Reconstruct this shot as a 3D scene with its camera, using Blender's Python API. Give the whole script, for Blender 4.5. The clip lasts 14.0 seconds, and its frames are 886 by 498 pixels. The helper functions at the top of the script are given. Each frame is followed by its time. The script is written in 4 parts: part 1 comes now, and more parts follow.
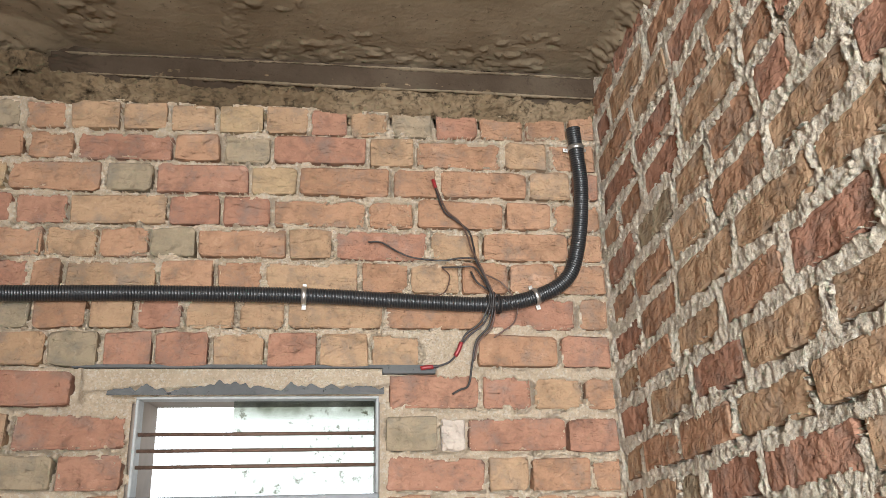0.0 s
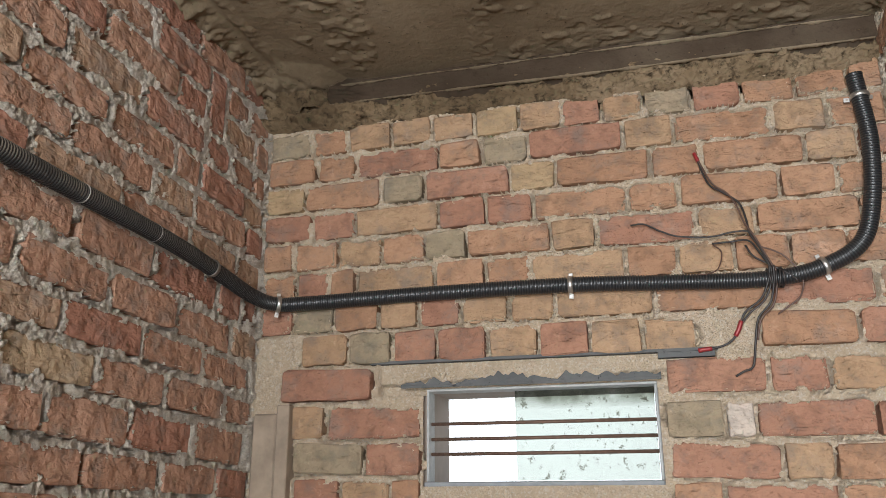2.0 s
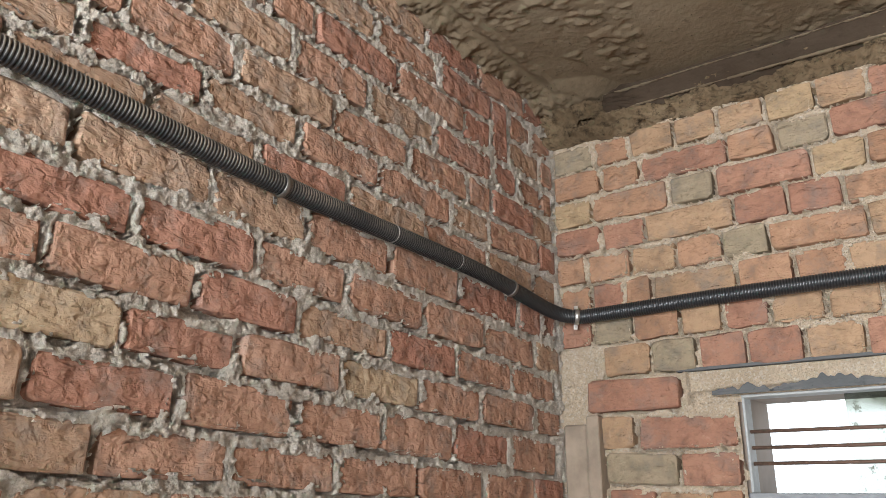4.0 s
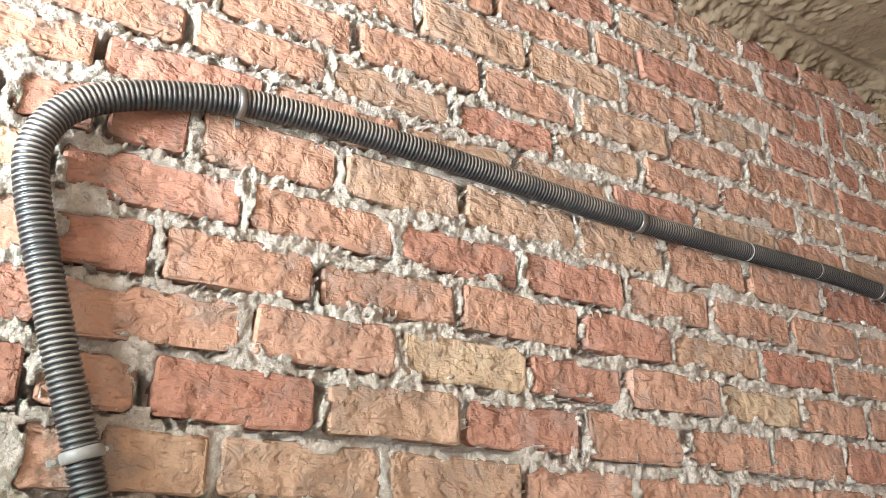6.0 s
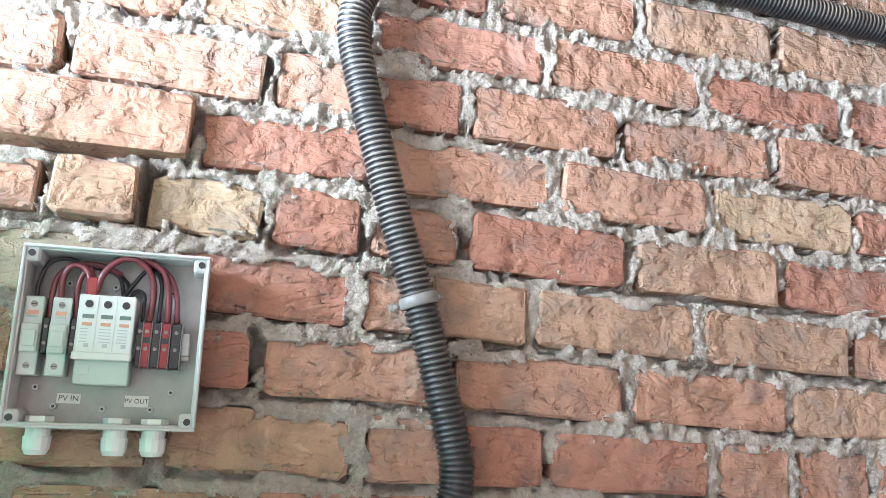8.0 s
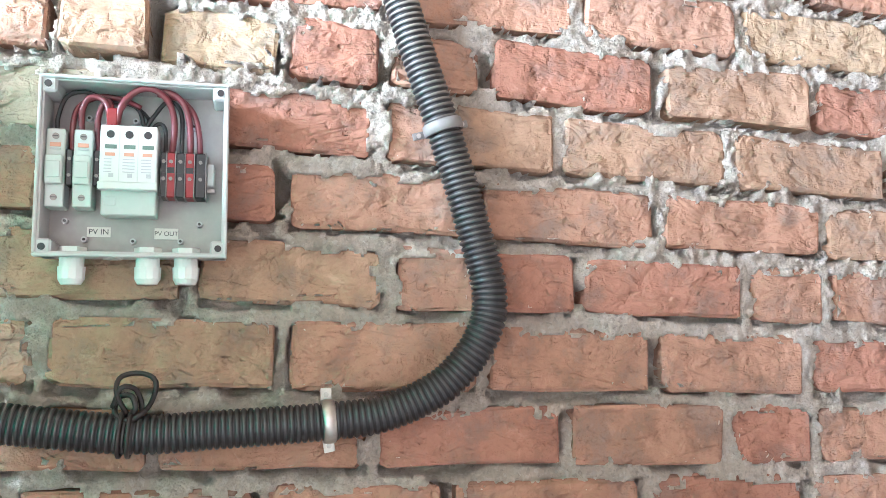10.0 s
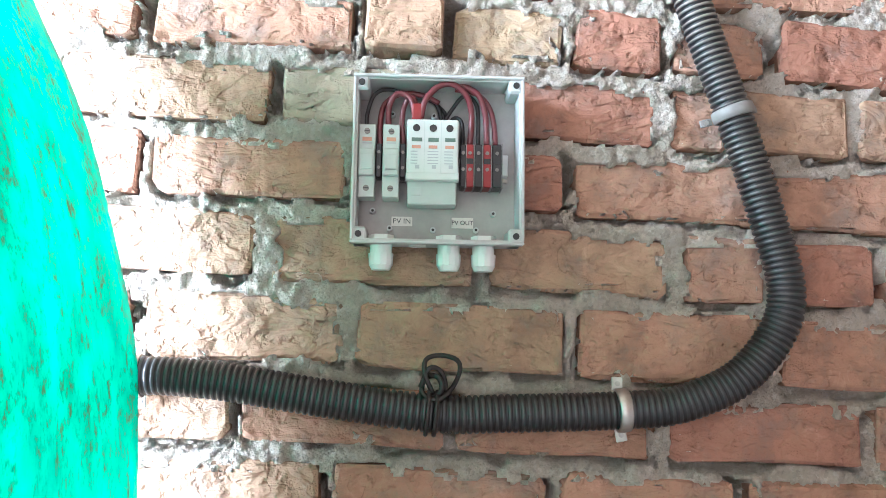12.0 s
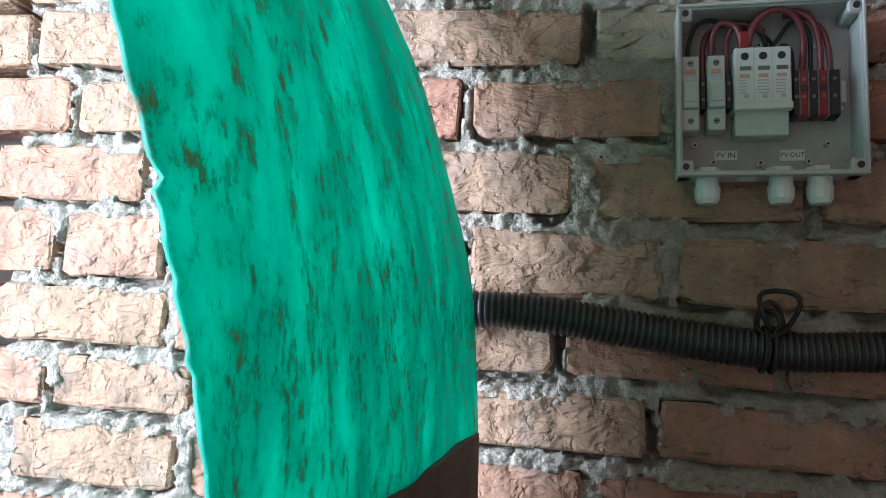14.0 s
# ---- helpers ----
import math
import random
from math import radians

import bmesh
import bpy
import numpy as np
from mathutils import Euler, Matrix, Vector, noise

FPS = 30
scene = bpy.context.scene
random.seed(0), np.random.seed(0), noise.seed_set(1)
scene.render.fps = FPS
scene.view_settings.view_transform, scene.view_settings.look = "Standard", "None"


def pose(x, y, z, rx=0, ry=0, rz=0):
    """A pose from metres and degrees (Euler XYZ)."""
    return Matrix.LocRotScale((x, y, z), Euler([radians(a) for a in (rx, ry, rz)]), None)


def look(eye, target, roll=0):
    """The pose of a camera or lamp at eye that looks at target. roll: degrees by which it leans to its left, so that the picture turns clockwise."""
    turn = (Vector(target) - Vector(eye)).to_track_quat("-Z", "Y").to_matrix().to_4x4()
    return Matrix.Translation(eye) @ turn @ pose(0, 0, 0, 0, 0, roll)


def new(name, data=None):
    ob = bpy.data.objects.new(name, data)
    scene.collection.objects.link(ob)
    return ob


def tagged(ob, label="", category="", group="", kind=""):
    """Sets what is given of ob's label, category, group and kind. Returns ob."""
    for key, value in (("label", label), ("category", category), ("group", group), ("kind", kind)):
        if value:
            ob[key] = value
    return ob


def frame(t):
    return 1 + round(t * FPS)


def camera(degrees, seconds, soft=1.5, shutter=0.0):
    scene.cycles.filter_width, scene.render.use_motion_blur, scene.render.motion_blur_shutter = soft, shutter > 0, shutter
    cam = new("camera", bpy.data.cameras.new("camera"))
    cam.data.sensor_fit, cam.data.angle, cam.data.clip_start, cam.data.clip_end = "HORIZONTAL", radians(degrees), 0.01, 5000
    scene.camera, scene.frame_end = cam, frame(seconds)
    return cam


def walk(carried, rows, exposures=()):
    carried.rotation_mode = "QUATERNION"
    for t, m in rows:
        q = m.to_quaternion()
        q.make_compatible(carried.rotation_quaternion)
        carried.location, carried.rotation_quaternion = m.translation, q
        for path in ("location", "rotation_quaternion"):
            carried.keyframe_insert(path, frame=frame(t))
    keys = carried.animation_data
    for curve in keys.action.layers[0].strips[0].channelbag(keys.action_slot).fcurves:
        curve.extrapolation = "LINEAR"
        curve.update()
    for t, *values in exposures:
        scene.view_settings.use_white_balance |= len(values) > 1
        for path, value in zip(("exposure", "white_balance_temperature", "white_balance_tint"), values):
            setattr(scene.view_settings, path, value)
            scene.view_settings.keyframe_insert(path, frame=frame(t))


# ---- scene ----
cam = camera(58.8, 14.0, 0.85)
PATH = [
    (0, (0.886, -1.827, 1.807), (1.151, 0.061, 2.41), -1.2),
    (0.5, (0.906, -1.827, 1.793), (0.99, 0.078, 2.397), -1.4),
    (1, (0.933, -1.827, 1.801), (0.822, 0.079, 2.394), -1.2),
    (1.5, (0.944, -1.835, 1.8), (0.659, 0.053, 2.396), -0.9),
    (2, (0.95, -1.836, 1.793), (0.491, 0.017, 2.388), -0.3),
    (2.2, (0.953, -1.84, 1.792), (0.437, 0.0, 2.384), -0.0),
    (4.3, (0.953, -1.866, 1.81), (-0.264, -0.397, 2.41), 0.0),
    (4.5, (0.959, -1.867, 1.806), (-0.327, -0.456, 2.403), -0.1),
    (5, (0.957, -1.884, 1.813), (-0.452, -0.603, 2.424), -0.3),
    (5.5, (0.932, -1.942, 1.812), (-0.543, -0.76, 2.466), -1.1),
    (6, (0.89, -2.006, 1.805), (-0.677, -0.969, 2.489), -1.5),
    (6.5, (0.859, -2.035, 1.81), (-0.819, -1.19, 2.495), -0.3),
    (7, (0.855, -2.039, 1.812), (-0.907, -1.351, 2.462), 1.3),
    (7.5, (0.846, -2.059, 1.791), (-0.993, -1.495, 2.339), 2.1),
    (8, (0.835, -2.06, 1.768), (-1.054, -1.554, 2.187), 1.9),
    (8.2, (0.83, -2.061, 1.758), (-1.068, -1.557, 2.139), 1.7),
    (10.3, (0.801, -2.063, 1.664), (-1.139, -1.614, 1.854), -0.7),
    (10.5, (0.798, -2.072, 1.66), (-1.151, -1.661, 1.831), -0.6),
    (11, (0.79, -2.112, 1.657), (-1.184, -1.833, 1.815), -0.3),
    (11.5, (0.786, -2.152, 1.649), (-1.198, -2.003, 1.849), 0.2),
    (12, (0.789, -2.189, 1.652), (-1.195, -2.114, 1.894), 0.8),
    (12.5, (0.794, -2.216, 1.642), (-1.187, -2.247, 1.91), 1.2),
    (13, (0.791, -2.253, 1.628), (-1.19, -2.423, 1.844), 0.8),
    (13.5, (0.788, -2.295, 1.612), (-1.178, -2.594, 1.819), 0.8),
    (14, (0.801, -2.315, 1.596), (-1.147, -2.721, 1.805), 1.6),
]
walk(cam, [(t, look(eye, target, roll)) for t, eye, target, roll in PATH],
     [(0, 0.0, 6500, 10), (0.5, -0.22, 6450, 10), (2, -0.38, 6400, 10), (4.5, 0.10, 6250, 10), (5, 0.30, 6300, 10), (6, 0.75, 6200, 10), (6.5, 0.72, 5900, 10),
      (7.5, 0.62, 5500, 10), (10.5, 1.22, 5300, 10), (11.5, 1.02, 5300, 10), (12.5, 0.28, 5300, 10), (13.2, -0.45, 5300, 10), (14, -1.38, 5400, 10)])


# ---- world, sun and the daylight of the doorway ----
world = bpy.data.worlds.new("sky")
scene.world = world
world.use_nodes = True
wn = world.node_tree
sky = wn.nodes.new("ShaderNodeTexSky")
sky.sky_type, sky.sun_disc = "NISHITA", False
sky.sun_elevation, sky.sun_rotation = radians(58), radians(200)
wn.links.new(sky.outputs["Color"], wn.nodes["Background"].inputs["Color"])
wn.nodes["Background"].inputs["Strength"].default_value = 0.15

sun = new("sun", bpy.data.lights.new("sun", "SUN"))
sun.data.energy, sun.data.angle, sun.data.color = 2.2, radians(0.5), (1.0, 0.95, 0.87)
sun.matrix_world = look((0, -4, 8), (0.9, 0, 0))

door_light = new("doorway_daylight", bpy.data.lights.new("doorway_daylight", "AREA"))
door_light.data.shape, door_light.data.size, door_light.data.size_y = "RECTANGLE", 0.95, 1.20
door_light.data.energy, door_light.data.color = 218.0, (0.95, 0.975, 1.0)
door_light.matrix_world = look((0.77, -3.46, 1.80), (0.80, 0.0, 1.65))

E_X = 1.556      # inner face of the east wall
S_Y = -3.40       # inner face of the south wall
TOP = 2.875      # underside of the slab


# ---- materials ----
def material(name):
    m = bpy.data.materials.new(name)
    m.use_nodes = True
    return m, m.node_tree, m.node_tree.nodes["Principled BSDF"]


def node(nt, kind, **values):
    n = nt.nodes.new(kind)
    for key, v in values.items():
        n.inputs[key.replace("_", " ")].default_value = v
    return n


def noise_tex(nt, scale, detail=4.0, rough=0.6, distortion=0.0):
    co = nt.nodes.new("ShaderNodeTexCoord")
    n = node(nt, "ShaderNodeTexNoise", Scale=scale, Detail=detail, Roughness=rough, Distortion=distortion)
    nt.links.new(co.outputs["Object"], n.inputs["Vector"])
    return n


def world_noise(nt, scale, detail=4.0, rough=0.6, distortion=0.0):
    g = nt.nodes.new("ShaderNodeNewGeometry")
    n = node(nt, "ShaderNodeTexNoise", Scale=scale, Detail=detail, Roughness=rough, Distortion=distortion)
    nt.links.new(g.outputs["Position"], n.inputs["Vector"])
    return n


def ramp(nt, source, stops):
    r = nt.nodes.new("ShaderNodeValToRGB")
    els = r.color_ramp.elements
    while len(els) < len(stops):
        els.new(0.5)
    for e, (p, c) in zip(els, stops):
        e.position = p
        e.color = (*c, 1) if len(c) == 3 else c
    nt.links.new(source, r.inputs["Fac"])
    return r


def mix(nt, fac, a, b, blend="MIX"):
    m = nt.nodes.new("ShaderNodeMix")
    m.data_type, m.blend_type = "RGBA", blend
    for sock, v in (("Factor", fac), ("A", a), ("B", b)):
        i = next(s for s in m.inputs if s.name == sock and (s.type == "VALUE") == (sock == "Factor") and (sock == "Factor" or s.type == "RGBA"))
        if isinstance(v, (int, float)):
            i.default_value = v
        elif isinstance(v, tuple):
            i.default_value = (*v, 1)
        else:
            nt.links.new(v, i)
    return next(s for s in m.outputs if s.type == "RGBA")


def gray(nt, fac, lo, hi):
    r = nt.nodes.new("ShaderNodeMapRange")
    r.inputs["From Min"].default_value, r.inputs["From Max"].default_value = lo, hi
    nt.links.new(fac, r.inputs["Value"])
    return r.outputs["Result"]


def bump(nt, bsdf, layers):
    last = None
    for source, dist, strength in layers:
        b = node(nt, "ShaderNodeBump", Distance=dist, Strength=strength)
        nt.links.new(source, b.inputs["Height"])
        if last is not None:
            nt.links.new(last.outputs["Normal"], b.inputs["Normal"])
        last = b
    nt.links.new(last.outputs["Normal"], bsdf.inputs["Normal"])


MORTAR_DUST = (0.54, 0.50, 0.45)


def brick_material(name, a, b, dust=0.24):
    m, nt, p = material(name)
    info = nt.nodes.new("ShaderNodeObjectInfo")
    base = mix(nt, info.outputs["Random"], a, b)
    blotch = world_noise(nt, 22, 5, 0.62)
    dark = tuple(c * 0.52 for c in a)
    c1 = mix(nt, gray(nt, blotch.outputs["Fac"], 0.46, 0.76), base, dark)
    pale = world_noise(nt, 34, 6, 0.7, 0.6)
    c2 = mix(nt, gray(nt, pale.outputs["Fac"], 0.58, 0.90), c1, tuple(min(0.8, c * 1.35 + 0.06) for c in b))
    soot = world_noise(nt, 5.5, 6, 0.7)
    c2 = mix(nt, gray(nt, soot.outputs["Fac"], 0.50, 0.86), c2, tuple(c * 0.38 for c in a))
    smear = world_noise(nt, 11, 8, 0.75)
    sm = nt.nodes.new("ShaderNodeMath")
    sm.operation = "MULTIPLY"
    sm.inputs[1].default_value = dust
    nt.links.new(gray(nt, smear.outputs["Fac"], 0.50, 0.66), sm.inputs[0])
    c3 = mix(nt, sm.outputs[0], c2, MORTAR_DUST)
    grit = world_noise(nt, 420, 3, 0.7)
    c4 = mix(nt, gray(nt, grit.outputs["Fac"], 0.62, 0.80), c3, tuple(c * 0.6 for c in a))
    fold = world_noise(nt, 13, 3, 0.55, 1.6)
    off = nt.nodes.new("ShaderNodeMath")
    off.operation = "SUBTRACT"
    off.inputs[1].default_value = 0.5
    nt.links.new(fold.outputs["Fac"], off.inputs[0])
    size = nt.nodes.new("ShaderNodeMath")
    size.operation = "ABSOLUTE"
    nt.links.new(off.outputs[0], size.inputs[0])
    where = world_noise(nt, 16, 3, 0.6)
    line = nt.nodes.new("ShaderNodeMapRange")
    line.inputs["From Min"].default_value, line.inputs["From Max"].default_value = 0.003, 0.011
    line.inputs["To Min"].default_value, line.inputs["To Max"].default_value = 1.0, 0.0
    nt.links.new(size.outputs[0], line.inputs["Value"])
    tornline = nt.nodes.new("ShaderNodeMath")
    tornline.operation = "MULTIPLY"
    nt.links.new(line.outputs["Result"], tornline.inputs[0])
    nt.links.new(gray(nt, where.outputs["Fac"], 0.58, 0.66), tornline.inputs[1])
    half = nt.nodes.new("ShaderNodeMath")
    half.operation = "MULTIPLY"
    half.inputs[1].default_value = 0.30
    nt.links.new(tornline.outputs[0], half.inputs[0])
    c4 = mix(nt, half.outputs[0], c4, tuple(c * 0.3 for c in a))
    nt.links.new(c4, p.inputs["Base Color"])
    p.inputs["Roughness"].default_value = 0.93
    p.inputs["Specular IOR Level"].default_value = 0.2
    geo = nt.nodes.new("ShaderNodeNewGeometry")
    flat = nt.nodes.new("ShaderNodeMapping")
    flat.inputs["Scale"].default_value = (0.6, 0.6, 1.25)
    nt.links.new(geo.outputs["Position"], flat.inputs["Vector"])
    tear = node(nt, "ShaderNodeTexNoise", Scale=36.0, Detail=5.0, Roughness=0.52, Distortion=0.5)
    nt.links.new(flat.outputs["Vector"], tear.inputs["Vector"])
    pit = world_noise(nt, 70, 3, 0.55)
    pits = nt.nodes.new("ShaderNodeMapRange")
    pits.inputs["From Min"].default_value, pits.inputs["From Max"].default_value = 0.34, 0.44
    nt.links.new(pit.outputs["Fac"], pits.inputs["Value"])
    lump = world_noise(nt, 24, 3, 0.5)
    whole = nt.nodes.new("ShaderNodeMath")
    whole.operation = "SUBTRACT"
    whole.inputs[0].default_value = 1.0
    nt.links.new(tornline.outputs[0], whole.inputs[1])
    flakes = node(nt, "ShaderNodeTexNoise", Scale=21.0, Detail=3.0, Roughness=0.5, Distortion=0.7)
    nt.links.new(flat.outputs["Vector"], flakes.inputs["Vector"])
    step = nt.nodes.new("ShaderNodeMapRange")
    step.inputs["From Min"].default_value, step.inputs["From Max"].default_value = 0.50, 0.545
    nt.links.new(flakes.outputs["Fac"], step.inputs["Value"])
    bump(nt, p, [(lump.outputs["Fac"], 0.024, 0.66), (tear.outputs["Fac"], 0.020, 0.60), (step.outputs["Result"], 0.0019, 0.7), (whole.outputs[0], 0.0018, 0.6),
                 (pits.outputs["Result"], 0.0022, 0.7), (grit.outputs["Fac"], 0.0014, 0.6)])
    return m


BRICK = {
    "o": brick_material("brick_orange", (0.385, 0.220, 0.148), (0.43, 0.258, 0.180)),
    "r": brick_material("brick_red", (0.355, 0.177, 0.123), (0.39, 0.210, 0.148), 0.20),
    "t": brick_material("brick_tan", (0.39, 0.257, 0.173), (0.42, 0.28, 0.19)),
    "y": brick_material("brick_yellow", (0.42, 0.31, 0.20), (0.44, 0.325, 0.215)),
    "g": brick_material("brick_grey", (0.33, 0.29, 0.21), (0.36, 0.30, 0.22)),
    "w": brick_material("brick_pale", (0.52, 0.44, 0.37), (0.50, 0.42, 0.36)),
}


NORTH_BRICK = {
    "o": brick_material("brown_orange_brick", (0.335, 0.190, 0.115), (0.39, 0.230, 0.142), 0.16),
    "r": brick_material("brown_red_brick", (0.315, 0.162, 0.108), (0.355, 0.192, 0.128), 0.16),
    "t": brick_material("brown_tan_brick", (0.35, 0.225, 0.135), (0.40, 0.265, 0.162), 0.16),
    "y": brick_material("ochre_brick", (0.375, 0.262, 0.152), (0.40, 0.285, 0.170), 0.16),
    "g": brick_material("olive_grey_brick", (0.285, 0.230, 0.153), (0.32, 0.25, 0.170), 0.16),
    "w": BRICK["w"],
}


def mortar_material(name, a, b, sand=0.76):
    m, nt, p = material(name)
    n1 = world_noise(nt, 7, 6, 0.65)
    n2 = world_noise(nt, 125, 5, 0.72)
    c = ramp(nt, n1.outputs["Fac"], [(0.3, a), (0.7, b)]).outputs["Color"]
    c = mix(nt, gray(nt, n2.outputs["Fac"], 0.56, 0.80), c, tuple(v * 0.6 for v in a))
    pale = world_noise(nt, 60, 4, 0.7)
    c = mix(nt, gray(nt, pale.outputs["Fac"], 0.52, 0.75), c, tuple(min(0.85, v * 1.15) for v in b))
    nt.links.new(c, p.inputs["Base Color"])
    p.inputs["Roughness"].default_value = 0.95
    p.inputs["Specular IOR Level"].default_value = 0.15
    n3 = world_noise(nt, 520, 3, 0.7)
    geo = nt.nodes.new("ShaderNodeNewGeometry")
    crumb = node(nt, "ShaderNodeTexVoronoi", Scale=230.0)
    nt.links.new(geo.outputs["Position"], crumb.inputs["Vector"])
    wob = nt.nodes.new("ShaderNodeMixRGB")
    wob.blend_type = "ADD"
    wob.inputs["Fac"].default_value = 0.012
    nt.links.new(geo.outputs["Position"], wob.inputs["Color1"])
    nt.links.new(n2.outputs["Color"], wob.inputs["Color2"])
    grains = node(nt, "ShaderNodeTexVoronoi", Scale=240.0)
    nt.links.new(wob.outputs["Color"], grains.inputs["Vector"])
    tone = nt.nodes.new("ShaderNodeSeparateColor")
    nt.links.new(grains.outputs["Color"], tone.inputs[0])
    c = mix(nt, gray(nt, tone.outputs[0], sand, sand + 0.6), c, tuple(v * 0.58 for v in a))
    c = mix(nt, gray(nt, tone.outputs[1], 0.60, 1.5), c, (0.85, 0.82, 0.77))
    nt.links.new(c, p.inputs["Base Color"])
    bump(nt, p, [(crumb.outputs["Distance"], 0.004, 0.8), (n2.outputs["Fac"], 0.013, 1.0), (n3.outputs["Fac"], 0.0028, 0.9)])
    return m


MORTAR_GREY = mortar_material("mortar_grey", (0.57, 0.50, 0.41), (0.72, 0.645, 0.55))
MORTAR_DULL = mortar_material("mortar_dull_grey", (0.66, 0.56, 0.43), (0.79, 0.69, 0.55))
MORTAR_BUFF = mortar_material("mortar_buff", (0.57, 0.445, 0.31), (0.70, 0.565, 0.41), 0.93)


def concrete_material(name, c1, c2, c3, relief=0.004, mottle=(0.58, 0.78, 0.62)):
    m, nt, p = material(name)
    n1 = world_noise(nt, 2.6, 6, 0.65)
    n2 = world_noise(nt, 38, 5, 0.7)
    c = ramp(nt, n1.outputs["Fac"], [(0.3, c1), (0.5, c2), (0.72, c3)]).outputs["Color"]
    c = mix(nt, gray(nt, n2.outputs["Fac"], mottle[0], mottle[1]), c, tuple(v * mottle[2] for v in c1))
    pits = world_noise(nt, 90, 2, 0.5)
    c = mix(nt, gray(nt, pits.outputs["Fac"], 0.70, 0.74), c, tuple(v * 0.4 for v in c1))
    nt.links.new(c, p.inputs["Base Color"])
    p.inputs["Roughness"].default_value = 0.95
    p.inputs["Specular IOR Level"].default_value = 0.12
    bump(nt, p, [(n2.outputs["Fac"], relief, 0.55), (pits.outputs["Fac"], 0.003, 0.6)])
    return m


CONCRETE = concrete_material("stained_concrete", (0.132, 0.098, 0.061), (0.182, 0.140, 0.091), (0.242, 0.193, 0.132))
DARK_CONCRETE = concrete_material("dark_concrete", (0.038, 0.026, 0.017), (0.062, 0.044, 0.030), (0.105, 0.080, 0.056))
PALE_CEMENT = concrete_material("pale_cement", (0.14, 0.108, 0.070), (0.22, 0.172, 0.115), (0.31, 0.25, 0.17))
# last tuple puts the shade of crevices into the bedding colour
BEDDING = concrete_material("cement_bedding", (0.105, 0.073, 0.042), (0.175, 0.125, 0.074), (0.30, 0.225, 0.145), 0.024, (0.50, 0.66, 0.35))


def plain(name, colour, rough=0.5, metal=0.0, vary=0.12, scale=60.0, relief=0.0006):
    m, nt, p = material(name)
    n1 = noise_tex(nt, scale, 4, 0.6)
    c = ramp(nt, n1.outputs["Fac"], [(0.3, tuple(v * (1 - vary) for v in colour)), (0.7, tuple(min(1, v * (1 + vary)) for v in colour))])
    nt.links.new(c.outputs["Color"], p.inputs["Base Color"])
    p.inputs["Roughness"].default_value, p.inputs["Metallic"].default_value = rough, metal
    if relief:
        bump(nt, p, [(n1.outputs["Fac"], relief, 0.4)])
    return m


def conduit_material():
    m, nt, p = material("black_corrugated_plastic")
    n1 = world_noise(nt, 9, 4, 0.6)
    n2 = world_noise(nt, 240, 3, 0.6)
    c = ramp(nt, n1.outputs["Fac"], [(0.3, (0.006, 0.007, 0.008)), (0.7, (0.014, 0.015, 0.017))]).outputs["Color"]
    c = mix(nt, gray(nt, n2.outputs["Fac"], 0.68, 0.95), c, (0.06, 0.058, 0.053))
    nt.links.new(c, p.inputs["Base Color"])
    p.inputs["Roughness"].default_value = 0.42
    p.inputs["Specular IOR Level"].default_value = 0.5
    return m


CONDUIT = conduit_material()


def dust_sheen_crest_material():
    """Worn rib crests: dust on upper sides, and highlights of the vertical run painted in."""
    m, nt, p = material("dust_sheen_black_plastic")
    geo = nt.nodes.new("ShaderNodeNewGeometry")
    sep = nt.nodes.new("ShaderNodeSeparateXYZ")
    nt.links.new(geo.outputs["Normal"], sep.inputs[0])
    patch = world_noise(nt, 14, 4, 0.6)
    lie = nt.nodes.new("ShaderNodeMath")
    lie.operation = "MULTIPLY"
    nt.links.new(gray(nt, sep.outputs["Z"], -0.75, 0.05), lie.inputs[0])
    nt.links.new(gray(nt, patch.outputs["Fac"], 0.25, 0.62), lie.inputs[1])
    place = nt.nodes.new("ShaderNodeSeparateXYZ")
    nt.links.new(geo.outputs["Position"], place.inputs[0])
    # reaches down the vertical run, where its pale tone paints highlights
    run = nt.nodes.new("ShaderNodeMath")
    run.operation = "MULTIPLY"
    nt.links.new(gray(nt, place.outputs["Y"], -0.2, -1.1), run.inputs[0])
    nt.links.new(gray(nt, place.outputs["Z"], 1.66, 2.20), run.inputs[1])
    dust = nt.nodes.new("ShaderNodeMath")
    dust.operation = "MULTIPLY_ADD"
    nt.links.new(run.outputs[0], dust.inputs[0])
    dust.inputs[1].default_value, dust.inputs[2].default_value = 0.94, 0.06
    dust_sheen = nt.nodes.new("ShaderNodeMath")
    dust_sheen.operation = "MULTIPLY"
    nt.links.new(lie.outputs[0], dust_sheen.inputs[0])
    nt.links.new(dust.outputs[0], dust_sheen.inputs[1])
    fine = world_noise(nt, 300, 3, 0.6)
    c = ramp(nt, fine.outputs["Fac"], [(0.3, (0.008, 0.010, 0.012)), (0.7, (0.020, 0.024, 0.028))]).outputs["Color"]
    c = mix(nt, dust_sheen.outputs[0], c, (0.25, 0.222, 0.178))
    nt.links.new(c, p.inputs["Base Color"])
    rough = nt.nodes.new("ShaderNodeMath")
    rough.operation = "MULTIPLY_ADD"
    nt.links.new(dust_sheen.outputs[0], rough.inputs[0])
    rough.inputs[1].default_value, rough.inputs[2].default_value = 0.45, 0.34
    nt.links.new(rough.outputs[0], p.inputs["Roughness"])
    p.inputs["Specular IOR Level"].default_value = 0.8
    return m


